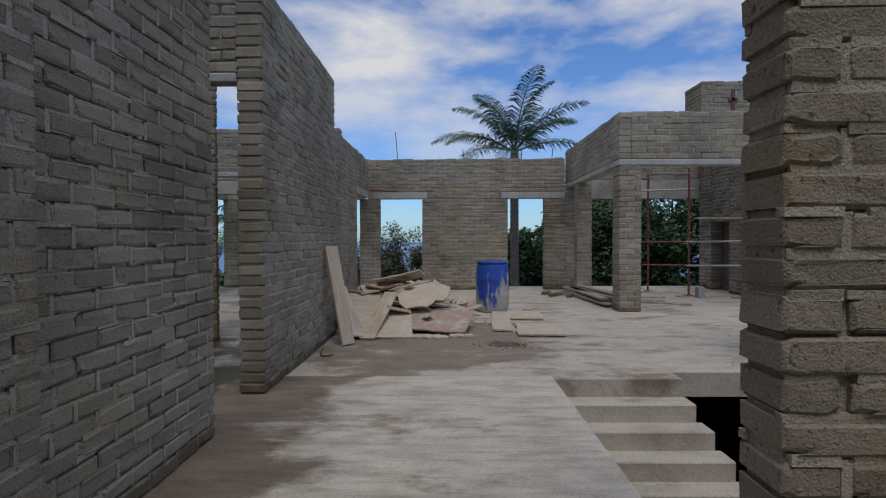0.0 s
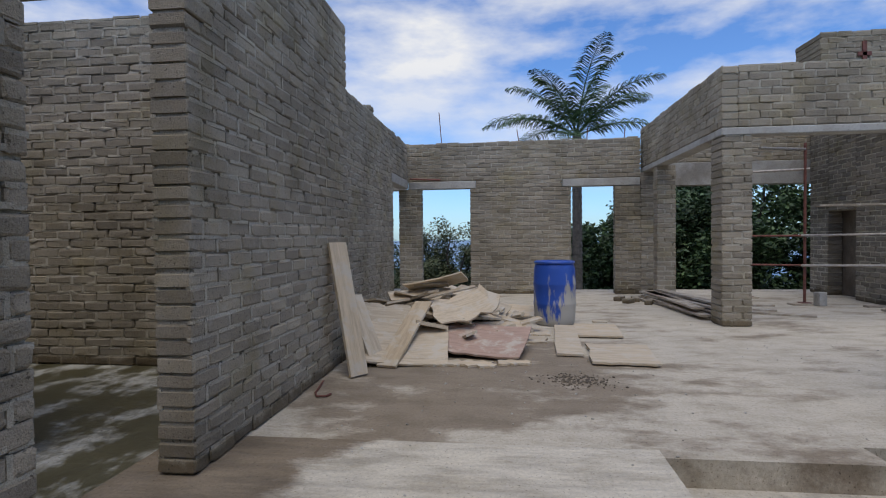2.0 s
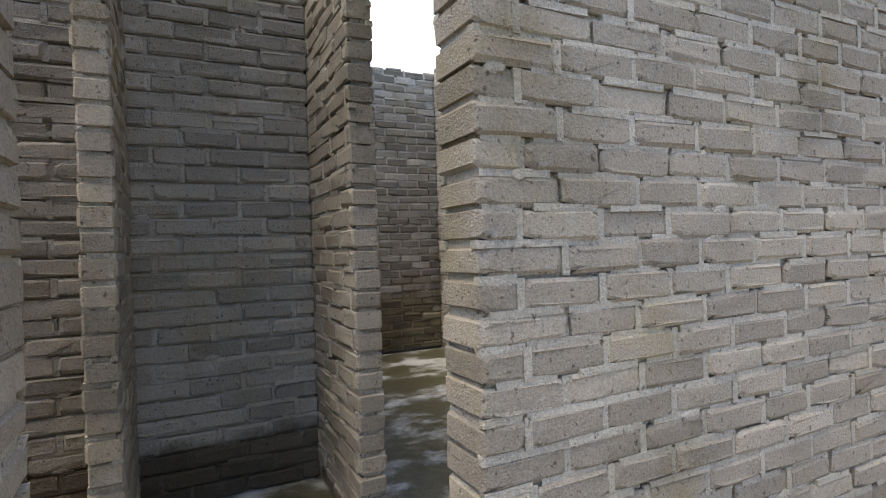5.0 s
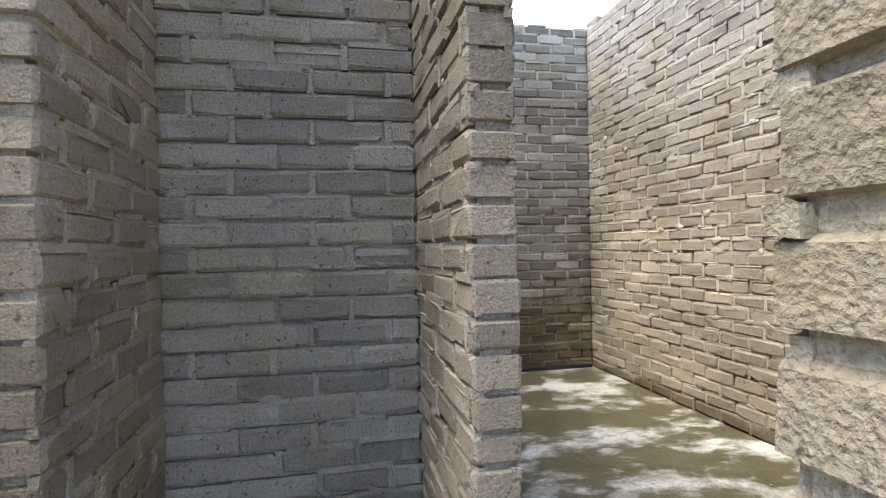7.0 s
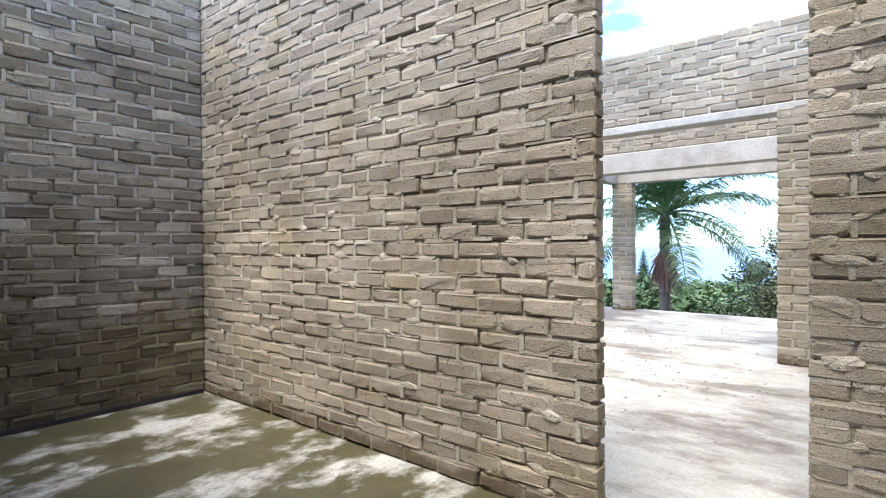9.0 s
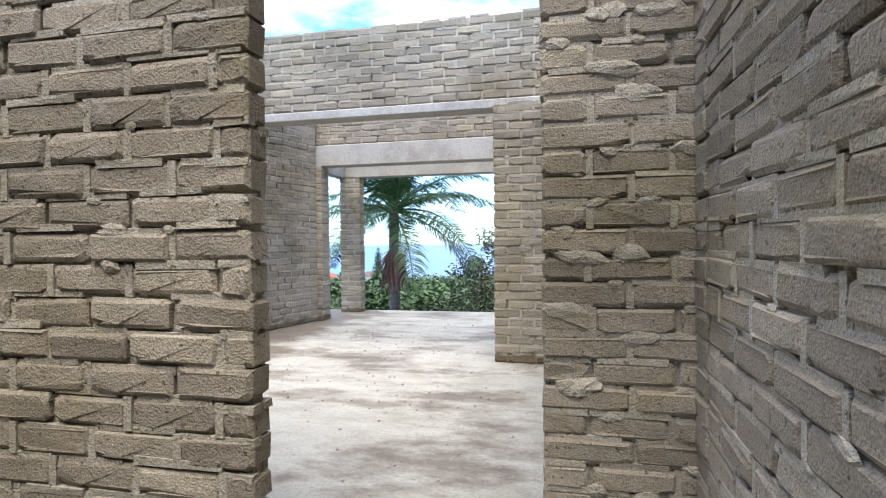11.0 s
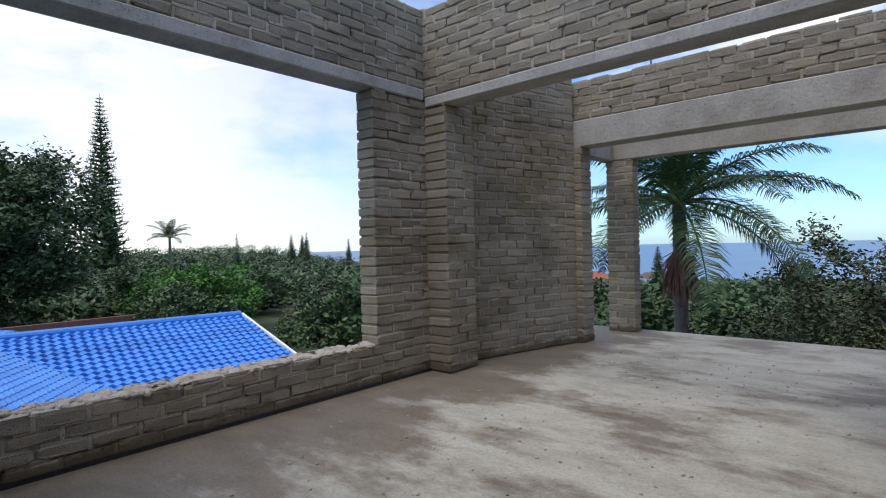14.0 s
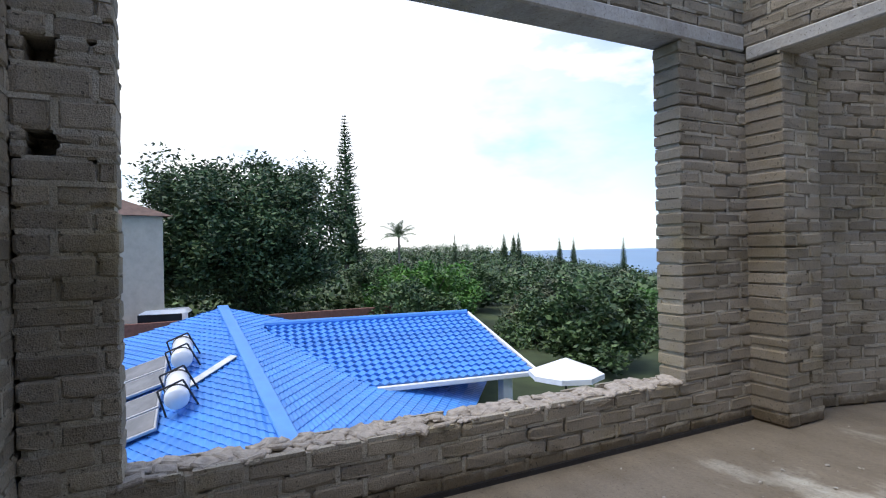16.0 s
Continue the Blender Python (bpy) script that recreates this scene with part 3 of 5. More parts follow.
# ---------------- loose things on the slab ----------------
def wood(name, colour, var=0.3):
    m, n, l, b = mat(name, 0.8)
    tc = n.new("ShaderNodeTexCoord")
    mp = n.new("ShaderNodeMapping")
    mp.inputs["Scale"].default_value = (1.2, 14, 14)
    l.new(tc.outputs["Object"], mp.inputs["Vector"])
    g = noise(n, l, 2.5, 7, 0.65, mp.outputs["Vector"])
    oi = n.new("ShaderNodeObjectInfo")
    per = ramp(n, l, oi.outputs["Random"], [(0, (0.72, 0.72, 0.72)), (0.5, (1, 1, 1)), (1, (1.12, 1.08, 1.02))])
    c = ramp(n, l, g, [(0.28, tuple(q * (1 - var) for q in colour)), (0.5, colour), (0.72, tuple(min(1, q * (1 + var * 0.6)) for q in colour))])
    c = mix(n, l, 1.0, c, per, "MULTIPLY")
    spl = ramp(n, l, noise(n, l, 4.0, 7, 0.7, tc.outputs["Object"]), [(0.5, (0, 0, 0)), (0.62, (0.75, 0.75, 0.75))])
    c = mix(n, l, spl, c, (0.5, 0.455, 0.38))
    l.new(c, b.inputs["Base Color"])
    bump(n, l, b, g, 0.4, 0.01)
    return m


PLY = wood("cement_stained_plywood", (0.47, 0.39, 0.285))
PINK = wood("reddish_shutter_ply", (0.36, 0.25, 0.20))
PINE = wood("weathered_pine", (0.42, 0.335, 0.23))
GREYWOOD = wood("grey_timber", (0.33, 0.28, 0.22))
rng = random.Random(11)


def board(name, label, lx, ly, th, at, material, group="", torn=0.0, warp=0.0):
    """A plank or sheet, centred on its own origin, with a ragged outline and a slight warp."""
    nx, ny = 8, 3
    me = Mesh()
    rs = random.Random(lx * 91 + ly * 57 + at.translation.x)
    grid = []
    for k in (0, 1):
        for i in range(nx + 1):
            for j in range(ny + 1):
                x, y = lx * (i / nx - 0.5), ly * (j / ny - 0.5)
                grid.append([x, y, (k - 0.5) * th + warp * ((2 * i / nx - 1) ** 2 - 0.4)])
    for i in range(nx + 1):
        for j in range(ny + 1):
            if i in (0, nx) or j in (0, ny):
                dx, dy = rs.uniform(-torn, torn), rs.uniform(-torn, torn)
                for k in (0, 1):
                    q = grid[k * (nx + 1) * (ny + 1) + i * (ny + 1) + j]
                    q[0] += dx if i in (0, nx) else 0
                    q[1] += dy if j in (0, ny) else 0
    def gid(k, i, j):
        return k * (nx + 1) * (ny + 1) + i * (ny + 1) + j
    fs = []
    for i in range(nx):
        for j in range(ny):
            fs.append((gid(1, i, j), gid(1, i + 1, j), gid(1, i + 1, j + 1), gid(1, i, j + 1)))
            fs.append((gid(0, i, j), gid(0, i, j + 1), gid(0, i + 1, j + 1), gid(0, i + 1, j)))
    for i in range(nx):
        fs.append((gid(0, i, 0), gid(0, i + 1, 0), gid(1, i + 1, 0), gid(1, i, 0)))
        fs.append((gid(0, i, ny), gid(1, i, ny), gid(1, i + 1, ny), gid(0, i + 1, ny)))
    for j in range(ny):
        fs.append((gid(0, 0, j), gid(1, 0, j), gid(1, 0, j + 1), gid(0, 0, j + 1)))
        fs.append((gid(0, nx, j), gid(0, nx, j + 1), gid(1, nx, j + 1), gid(1, nx, j)))
    me.add(grid, fs)
    return solid(name, me, material, label, "board" if ly > 0.35 else "plank", at=at, group=group)


def rod(p, q):
    """Pose that lays a board's length from p to q, its face turned up."""
    p, q = Vector(p), Vector(q)
    d = (q - p).normalized()
    side = Vector((0, 0, 1)).cross(d).normalized()
    up = d.cross(side)
    m = Matrix((d, side, up)).transposed().to_4x4()
    m.translation = (p + q) / 2
    return m


lean = rod((-1.37, 7.22, 0.02), (-1.64, 7.42, 1.33))
board("leaning_plank", "long cement-stained plank leaning against the brick wall", 1.36, 0.21, 0.035, lean, PLY)
board("leaning_plank", "short pale plank leaning against the brick wall", 0.8, 0.2, 0.03, rod((-1.3, 7.75, 0.02), (-1.64, 8.0, 0.74)), PLY)
HEAP = "boards in the scrap timber heap"
board("plywood_sheet", "cement-stained plywood sheet tilted against the scrap heap", 0.95, 0.95, 0.022, pose(-1.05, 8.1, 0.17, 17, 4, 8), PLY, HEAP, 0.008, 0.02)
board("plywood_sheet", "reddish plywood sheet tilted against the scrap heap", 1.0, 0.85, 0.022, pose(-0.17, 8.45, 0.16, 14, 3, -12), PINK, HEAP, 0.02, 0.03)
board("pine_plank", "yellowish pine plank lying over the scrap heap", 1.3, 0.22, 0.03, rod((-1.17, 7.6, 0.03), (-0.95, 8.72, 0.55)), PINE, HEAP)
board("plywood_sheet", "warped grey plywood offcut on top of the heap", 0.85, 0.6, 0.022, pose(-0.45, 8.95, 0.5, 20, -14, 25), PLY, HEAP, 0.06, 0.06)
board("plywood_sheet", "pale plywood sheet sliding off the heap", 1.3, 0.42, 0.022, pose(-0.5, 10.1, 0.44, 22, 17, -12), PLY, HEAP, 0.03, 0.03)
board("plywood_sheet", "pale plywood sheet lying behind the drum", 0.85, 0.6, 0.022, pose(0.2, 11.0, 0.16, 9, 4, -8), PLY, HEAP, 0.02)
board("plywood_sheet", "grey plywood offcut standing in the heap by the wall", 0.8, 0.5, 0.022, pose(-1.5, 8.6, 0.38, 32, 6, 14), PLY, HEAP, 0.04)
for k in range(125):
    r, a = rng.random() ** 0.6, rng.uniform(0, 2 * math.pi)
    x, y = -0.95 + 1.15 * r * math.cos(a), 9.6 + 1.15 * r * math.sin(a)
    z = 0.07 + (1 - r) * rng.uniform(0.25, 0.72)
    w = rng.choice((0.09, 0.12, 0.16, 0.24, 0.38))
    board("timber_offcut" if w < 0.2 else "plywood_offcut", "splintered timber offcut in the scrap heap" if w < 0.2 else "broken plywood offcut in the scrap heap",
          rng.uniform(0.45, 1.1), w, rng.choice((0.022, 0.03, 0.045)),
          pose(x, y, z, rng.uniform(-24, 24), rng.uniform(-17, 17), rng.uniform(-75, 75)), rng.choice((PLY, PLY, PLY, PINE)), HEAP, 0.012, rng.uniform(-0.03, 0.03))
FLAT = "boards lying on the slab"
for lx, ly, x, y, rz, rough in ((0.7, 0.95, 1.38, 8.3, -3, 0.02), (0.6, 0.9, 1.36, 9.85, -4, 0.01), (0.3, 1.9, 0.87, 9.2, -4, 0.01), (0.62, 0.5, 0.36, 9.75, 3, 0.03),
                                (0.6, 0.42, 0.3, 9.2, -2, 0.04), (0.4, 0.22, -0.6, 7.8, 6, 0.03), (0.34, 0.22, -0.22, 7.78, -4, 0.04), (0.34, 0.16, 0.16, 7.86, 5, 0.03),
                                (0.22, 0.12, 1.55, 10.75, 0, 0.0), (0.3, 0.12, 0.92, 11.3, 4, 0.01)):
    board("plywood_board", "cement-caked board lying flat on the slab", lx, ly, 0.025, pose(x, y, 0.016 if ly < 0.9 else 0.035, 0.6, 0.4, rz), PLY, FLAT, rough)

# drum
DRUMBLUE, n_, l_, b_ = mat("blue_plastic", 0.42)
tc_ = n_.new("ShaderNodeTexCoord")
mp_ = n_.new("ShaderNodeMapping")
mp_.inputs["Scale"].default_value = (5, 5, 1.1)
l_.new(tc_.outputs["Object"], mp_.inputs["Vector"])
sp_ = n_.new("ShaderNodeSeparateXYZ")
l_.new(tc_.outputs["Object"], sp_.inputs["Vector"])
hz_ = n_.new("ShaderNodeMapRange")
hz_.inputs["From Min"].default_value, hz_.inputs["From Max"].default_value = 0.9, 0.05
hz_.inputs["To Min"].default_value, hz_.inputs["To Max"].default_value = -0.12, 0.22
l_.new(sp_.outputs["Z"], hz_.inputs["Value"])
hx_ = n_.new("ShaderNodeMapRange")
hx_.inputs["From Min"].default_value, hx_.inputs["From Max"].default_value = -0.3, 0.3
hx_.inputs["To Min"].default_value, hx_.inputs["To Max"].default_value = -0.05, 0.14
l_.new(sp_.outputs["X"], hx_.inputs["Value"])
ad_ = n_.new("ShaderNodeMath")
l_.new(hz_.outputs["Result"], ad_.inputs[0])
l_.new(noise(n_, l_, 1.6, 8, 0.65, mp_.outputs["Vector"]), ad_.inputs[1])
ad2_ = n_.new("ShaderNodeMath")
l_.new(ad_.outputs[0], ad2_.inputs[0])
l_.new(hx_.outputs["Result"], ad2_.inputs[1])
spl_ = ramp(n_, l_, ad2_.outputs[0], [(0.57, (0, 0, 0)), (0.66, (1, 1, 1))])
l_.new(mix(n_, l_, spl_, (0.02, 0.075, 0.36), (0.40, 0.38, 0.34)), b_.inputs["Base Color"])
l_.new(ramp(n_, l_, spl_, [(0, (0.4, 0.4, 0.4)), (1, (0.95, 0.95, 0.95))]), b_.inputs["Roughness"])
bump(n_, l_, b_, spl_, 0.3, 0.01)
drum = thing("drum", "blue plastic drum splashed with grey cement on the slab", "drum", pose(0.84, 10.6, 0, 0, 0, 20))
prof = [(0.27, 0.0), (0.295, 0.02), (0.31, 0.08), (0.318, 0.2), (0.322, 0.3), (0.327, 0.32), (0.327, 0.35), (0.322, 0.37), (0.322, 0.6), (0.327, 0.62), (0.327, 0.65), (0.322, 0.67), (0.316, 0.85), (0.3, 0.93), (0.292, 0.95)]
part("body", Mesh().lathe(prof, 40), DRUMBLUE, drum, smooth=True)
part("rim", Mesh().lathe([(0.285, 0.945), (0.312, 0.95), (0.314, 0.985), (0.29, 0.99), (0.28, 0.97)], 40), DRUMBLUE, drum, smooth=True)
part("lid", Mesh().lathe([(0.279, 0.955), (0.279, 0.968), (0.1, 0.972)], 40), DRUMBLUE, drum)

# stacked planks by the east posts
for k in range(13):
    y0 = 11.2 + rng.uniform(-0.3, 0.4)
    x0 = 3.1 + 0.09 * (k % 5) + rng.uniform(-0.05, 0.05)
    z0 = 0.03 + 0.045 * (k // 3)
    board("scaffold_plank", "grey weathered plank in a stack beside the brick posts", 3.0 + rng.uniform(-0.5, 0.4), 0.19, 0.035,
          pose(x0 + 0.25 * rng.random(), y0 + 1.35, z0, 0, 0, 99 + rng.uniform(-7, 7)), GREYWOOD, "stacked planks")
for x, y, lx, rz in ((4.55, 11.75, 1.3, -30), (4.3, 12.3, 1.1, -20), (4.6, 12.9, 1.0, -8), (7.0, 12.75, 0.7, 2), (7.0, 12.2, 0.8, 4)):
    board("loose_plank", "grey plank lying loose on the slab", lx, 0.16, 0.035, pose(x, y, 0.02, 0, 0, rz), GREYWOOD, "loose planks")
for x, y in ((2.55, 13.3), (2.75, 13.6), (2.9, 13.1), (3.05, 13.7), (2.45, 13.7)):
    solid("loose_brick", Mesh().box(-0.145, -0.07, 0, 0.145, 0.07, 0.09, bevel=0.008), BRICK, "loose grey cement brick on the slab", "brick", at=pose(x, y, 0, 0, 0, rng.uniform(0, 90)), group="loose bricks")

# scaffold
RUST = plain("red_painted_steel", (0.15, 0.055, 0.042), 0.65, 0.2, 0.45, 14)
STEEL = plain("galvanised_steel", (0.36, 0.33, 0.30), 0.5, 0.6, 0.3, 20)
sc = thing("scaffold", "rusty red steel scaffold tower on timber pads", "scaffold", pose(0, 0, 0))
for x, y in ((5.78, 13.1), (5.2, 14.2), (4.45, 13.6), (7.05, 12.45)):
    part("standard", Mesh().tube((x, y, 0.05), (x, y, 3.1), 0.026), RUST, sc)
    part("base_plate", Mesh().box(x - 0.09, y - 0.09, 0.036, x + 0.09, y + 0.09, 0.05, bevel=0.003), RUST, sc)
for z in (0.76, 1.33):
    part("ledger", Mesh().tube((5.7, 13.07, z), (7.12, 12.42, z + 0.02), 0.024), STEEL, sc)
    part("ledger", Mesh().tube((4.4, 13.62, z), (5.85, 13.08, z), 0.02), RUST, sc)
part("ledger", Mesh().tube((4.4, 13.62, 2.6), (5.85, 13.08, 2.6), 0.024), STEEL, sc)
part("transom", Mesh().tube((4.45, 13.6, 2.95), (5.22, 14.2, 2.95), 0.024), RUST, sc)
part("transom", Mesh().tube((5.78, 13.1, 2.98), (4.3, 11.6, 2.8), 0.024), STEEL, sc)
part("working_board", Mesh().box(5.75, 12.55, 1.86, 7.1, 12.8, 1.9, bevel=0.004), GREYWOOD, sc, "grey timber working board")
for x, y, w in ((5.78, 13.1, 0.55), (4.45, 13.6, 0.4), (7.05, 12.45, 0.4), (5.2, 14.2, 0.4)):
    solid("timber_pad", Mesh().box(-w / 2, -0.11, 0, w / 2, 0.11, 0.035, bevel=0.004), GREYWOOD, "flat timber pad under the scaffold foot", "plank", at=pose(x, y, 0, 0, 0, 8), group="timber pads")
solid("concrete_block", Mesh().box(-0.08, -0.08, 0, 0.08, 0.08, 0.26, bevel=0.01), CAST, "small concrete block standing beside the scaffold foot", "block", at=pose(5.98, 12.95, 0, 0, 0, 12))

# reinforcing bars
def bar(name, pts, r, label):
    me = Mesh()
    for a, b in zip(pts, pts[1:]):
        me.tube(a, b, r, sides=6)
    return solid(name, me, RUST, label, "rebar", group="reinforcing bars")


for x, h, lean_ in ((-1.44, 0.78, -0.06), (0.42, 0.3, -0.05), (2.0, 0.3, 0.02), (2.85, 0.3, 0.03)):
    bar("rebar", [(x, 15.1, 3.6), (x + lean_, 15.1, 3.62 + h)], 0.011, "rusty reinforcing bar standing out of the wall top")
bar("rebar_hook", [(-1.66, 7.0, 0.012), (-1.62, 6.75, 0.012), (-1.6, 6.62, 0.012), (-1.55, 6.52, 0.012), (-1.47, 6.53, 0.012), (-1.45, 6.6, 0.012)], 0.009, "bent rusty bar hook lying beside the wall")
bar("rebar_stub", [(-5.6, 14.9, 3.5), (-5.61, 14.9, 3.72)], 0.01, "rusty bar stub standing out of the wall top")
ct = Mesh().box(6.82, 13.16, 4.35, 6.9, 13.19, 5.0, bevel=0.005)
ct.box(6.74, 13.16, 4.72, 6.98, 13.189, 4.8, bevel=0.005)
solid("iron_bracket", ct, RUST, "rusty cross-shaped iron bracket on the chimney face", "bracket")
bar("loose_lintel_bar", [(-2.2, 14.9, 2.78), (-1.45, 14.85, 2.74)], 0.025, "rusty bar lying along the lintel")

# rubble and grit on the floor
def scatter(name, label, spots, material, seed):
    rs = random.Random(seed)
    me = Mesh()
    for x, y, sx, sy, cnt, big in spots:
        for _ in range(cnt):
            px, py, s = rs.gauss(x, sx), rs.gauss(y, sy), big * rs.uniform(0.3, 1.0) ** 2
            m = pose(px, py, s * 0.3, rs.uniform(-30, 30), rs.uniform(-30, 30), rs.uniform(0, 360))
            me.box(-s, -s * 0.7, -s * 0.5, s, s * 0.7, s * 0.5, m, s * 0.3)
    return solid(name, me, material, label, "rubble", "stuff")


scatter("rubble_patch", "small heap of crumbled mortar and grit on the slab", [(0.75, 7.25, 0.15, 0.12, 420, 0.014)], DARKBROWN, 4)
scatter("floor_grit", "scattered grit and mortar crumbs on the concrete floor", [(0.2, 6.6, 0.9, 1.0, 160, 0.012), (-4.6, 11.0, 1.3, 1.6, 420, 0.014), (-4.4, 13.8, 1.0, 0.7, 200, 0.014), (3.2, 8.5, 1.6, 1.4, 120, 0.012)], CAST, 5)
# mud fillets, damp proof strip and sill mortar
DPC = plain("black_plastic_sheet", (0.02, 0.02, 0.022), 0.35, 0, 0.4, 9)
dm = Mesh().box(-7.149, 7.65, -0.001, -7.125, 12.35, 0.03)
dm.box(-7.199, 5.1, -0.001, -7.17, 7.48, 0.035)
solid("damp_proof_strip", dm, DPC, "black plastic damp proof strip at the wall foot", "plastic strip")
sm = Mesh()
rs_ = random.Random(8)
for k in range(420):
    y = 8.0 + 3.6 * rs_.random()
    s = 0.012 + 0.04 * rs_.random() ** 2
    sm.box(-s, -s * 1.3, -s * 0.35, s, s * 1.3, s * 0.35, pose(-7.275 + rs_.uniform(-0.1, 0.1), y, 0.395, rs_.uniform(-15, 15), rs_.uniform(-15, 15), rs_.uniform(0, 180)), s * 0.25)
solid("sill_mortar", sm, plain("sill_mortar", (0.42, 0.37, 0.31), 0.95, 0, 0.3, 20, 0.8), "crumbled mortar along the rough window sill", "mortar", "stuff")

# ---------------- outdoors ----------------
def ground_z(x, y):
    d = math.hypot(x + 7, y - 12)
    turn = min(1.0, max(0.0, (y - 12) / (d + 1) - 0.5) / 0.35)
    z = -4.2 - (0.004 + 0.07 * turn) * max(0, d - 30)
    z += 0.03 * max(0.0, -x - 70) * (1 - turn) * min(1.0, max(0.0, 1 - d / 900))
    return max(-34.0, z) + 0.8 * math.sin(x * 0.05) * math.cos(y * 0.06) * min(1, max(0, d - 30) / 40)


def foliage(name, dark, light):
    m, n, l, b = mat(name, 0.6)
    ge = n.new("ShaderNodeNewGeometry")
    c = ramp(n, l, ge.outputs["Random Per Island"], [(0, dark), (0.6, tuple((p + q) / 2 for p, q in zip(dark, light))), (1, light)])
    big = ramp(n, l, noise(n, l, 0.5, 4, 0.6, position(n)), [(0.35, (0.6, 0.62, 0.6)), (0.65, (1.2, 1.2, 1.1))])
    l.new(mix(n, l, 1.0, c, big, "MULTIPLY"), b.inputs["Base Color"])
    return m


DARKLEAF = foliage("dark_leaf", (0.02, 0.046, 0.018), (0.09, 0.15, 0.055))
MIDLEAF = foliage("mid_leaf", (0.03, 0.062, 0.02), (0.10, 0.165, 0.055))
BRIGHTLEAF = foliage("bright_leaf", (0.035, 0.11, 0.012), (0.10, 0.25, 0.035))
DUSTLEAF = foliage("dusty_leaf", (0.04, 0.055, 0.025), (0.13, 0.15, 0.075))
PALMLEAF = foliage("palm_leaf", (0.015, 0.05, 0.016), (0.07, 0.14, 0.05))
BARK = plain("bark", (0.10, 0.08, 0.065), 0.95, 0, 0.4, 8, 0.8)
SOIL = plain("ground_cover", (0.045, 0.065, 0.025), 0.95, 0, 0.5, 0.4, 0.5)

gm = Mesh()
GN = 70
gx = [math.copysign(abs(t) ** 2.6, t) * 1900 - 7 for t in np.linspace(-1, 1, GN)]
gy = [math.copysign(abs(t) ** 2.6, t) * 1900 + 12 for t in np.linspace(-1, 1, GN)]
gm.add([(x, y, ground_z(x, y)) for x in gx for y in gy], [(i * GN + j, (i + 1) * GN + j, (i + 1) * GN + j + 1, i * GN + j + 1) for i in range(GN - 1) for j in range(GN - 1)])
solid("ground", gm, SOIL, "green overgrown hillside falling away to the sea", "ground", "structure", smooth=True)
SEA, sn_, sl_, sb_ = mat("sea_water", 0.35)
sl_.new(ramp(sn_, sl_, noise(sn_, sl_, 0.004, 5, 0.6, position(sn_)), [(0.3, (0.05, 0.13, 0.24)), (0.7, (0.07, 0.17, 0.29))]), sb_.inputs["Base Color"])
solid("water_sea", Mesh().add([(-4600, -4600, -31), (4600, -4600, -31), (4600, 4600, -31), (-4600, 4600, -31)], [(0, 1, 2, 3)]), SEA, "hazy blue sea reaching the horizon", "sea", "structure")


def leaves(rs, spots, size, per, aspect=0.45):
    """Clusters of small folded leaves; spots: (x, y, z, radius)."""
    vs, fs = [], []
    for x, y, z, r in spots:
        for _ in range(per):
            d = Vector((rs.gauss(0, 1), rs.gauss(0, 1), rs.gauss(0, 0.8)))
            p = Vector((x, y, z)) + d.normalized() * r * rs.uniform(0.35, 1.0)
            a = Vector((rs.uniform(-1, 1), rs.uniform(-1, 1), rs.uniform(-0.5, 0.6))).normalized()
            s = a.cross(Vector((rs.uniform(-1, 1), rs.uniform(-1, 1), rs.uniform(0.2, 1)))).normalized()
            L = size * rs.uniform(0.6, 1.3)
            k = len(vs)
            vs += [p, p + a * L * 0.5 + s * L * aspect * 0.5, p + a * L, p + a * L * 0.5 - s * L * aspect * 0.5]
            fs.append((k, k + 1, k + 2, k + 3))
    me = Mesh()
    me.v, me.f = vs, fs
    return me


def limb(me, p, q, r0, r1, rs, kinks=4):
    p, q = Vector(p), Vector(q)
    last = p
    for i in range(1, kinks + 1):
        t = i / kinks
        nx = p.lerp(q, t) + Vector((rs.uniform(-1, 1), rs.uniform(-1, 1), rs.uniform(-0.5, 0.5))) * (q - p).length * 0.06 * (1 if i < kinks else 0)
        me.tube(last, nx, r0 + (r1 - r0) * (t - 1 / kinks), r0 + (r1 - r0) * t, 7, False)
        last = nx


def tree(x, y, z0, top, rx, rz, material, seed, clumps=90, per=60, leaf=0.32, label="", name="tree", ry=None, trunk_r=0.22):
    rs = random.Random(seed)
    ry = ry or rx
    tr = thing(name, label, "tree", pose(x, y, z0))
    H = top - z0
    wood_ = Mesh()
    cz = H - rz
    limb(wood_, (0, 0, 0), (0, 0, cz - rz * 0.3), trunk_r, trunk_r * 0.7, rs)
    spots = []
    for k in range(clumps):
        d = Vector((rs.gauss(0, 1), rs.gauss(0, 1), rs.gauss(0, 1))).normalized()
        q = rs.uniform(0.5, 0.97) if k % 4 else rs.uniform(0.1, 0.6)
        wob = 1 + 0.16 * math.sin(5 * d.x + seed) * math.cos(4 * d.y + 2 * d.z + seed)
        spots.append((d.x * rx * q * wob, d.y * ry * q * wob, cz + d.z * rz * q * wob, min(rx, rz) * rs.uniform(0.16, 0.3)))
    for s in spots[::6]:
        limb(wood_, (0, 0, (cz - rz * 0.3) * rs.uniform(0.7, 1.0)), s[:3], trunk_r * 0.45, 0.02, rs)
    part("trunk", wood_, BARK, tr)
    part("crown", leaves(rs, spots, leaf, per), material, tr)
    return tr


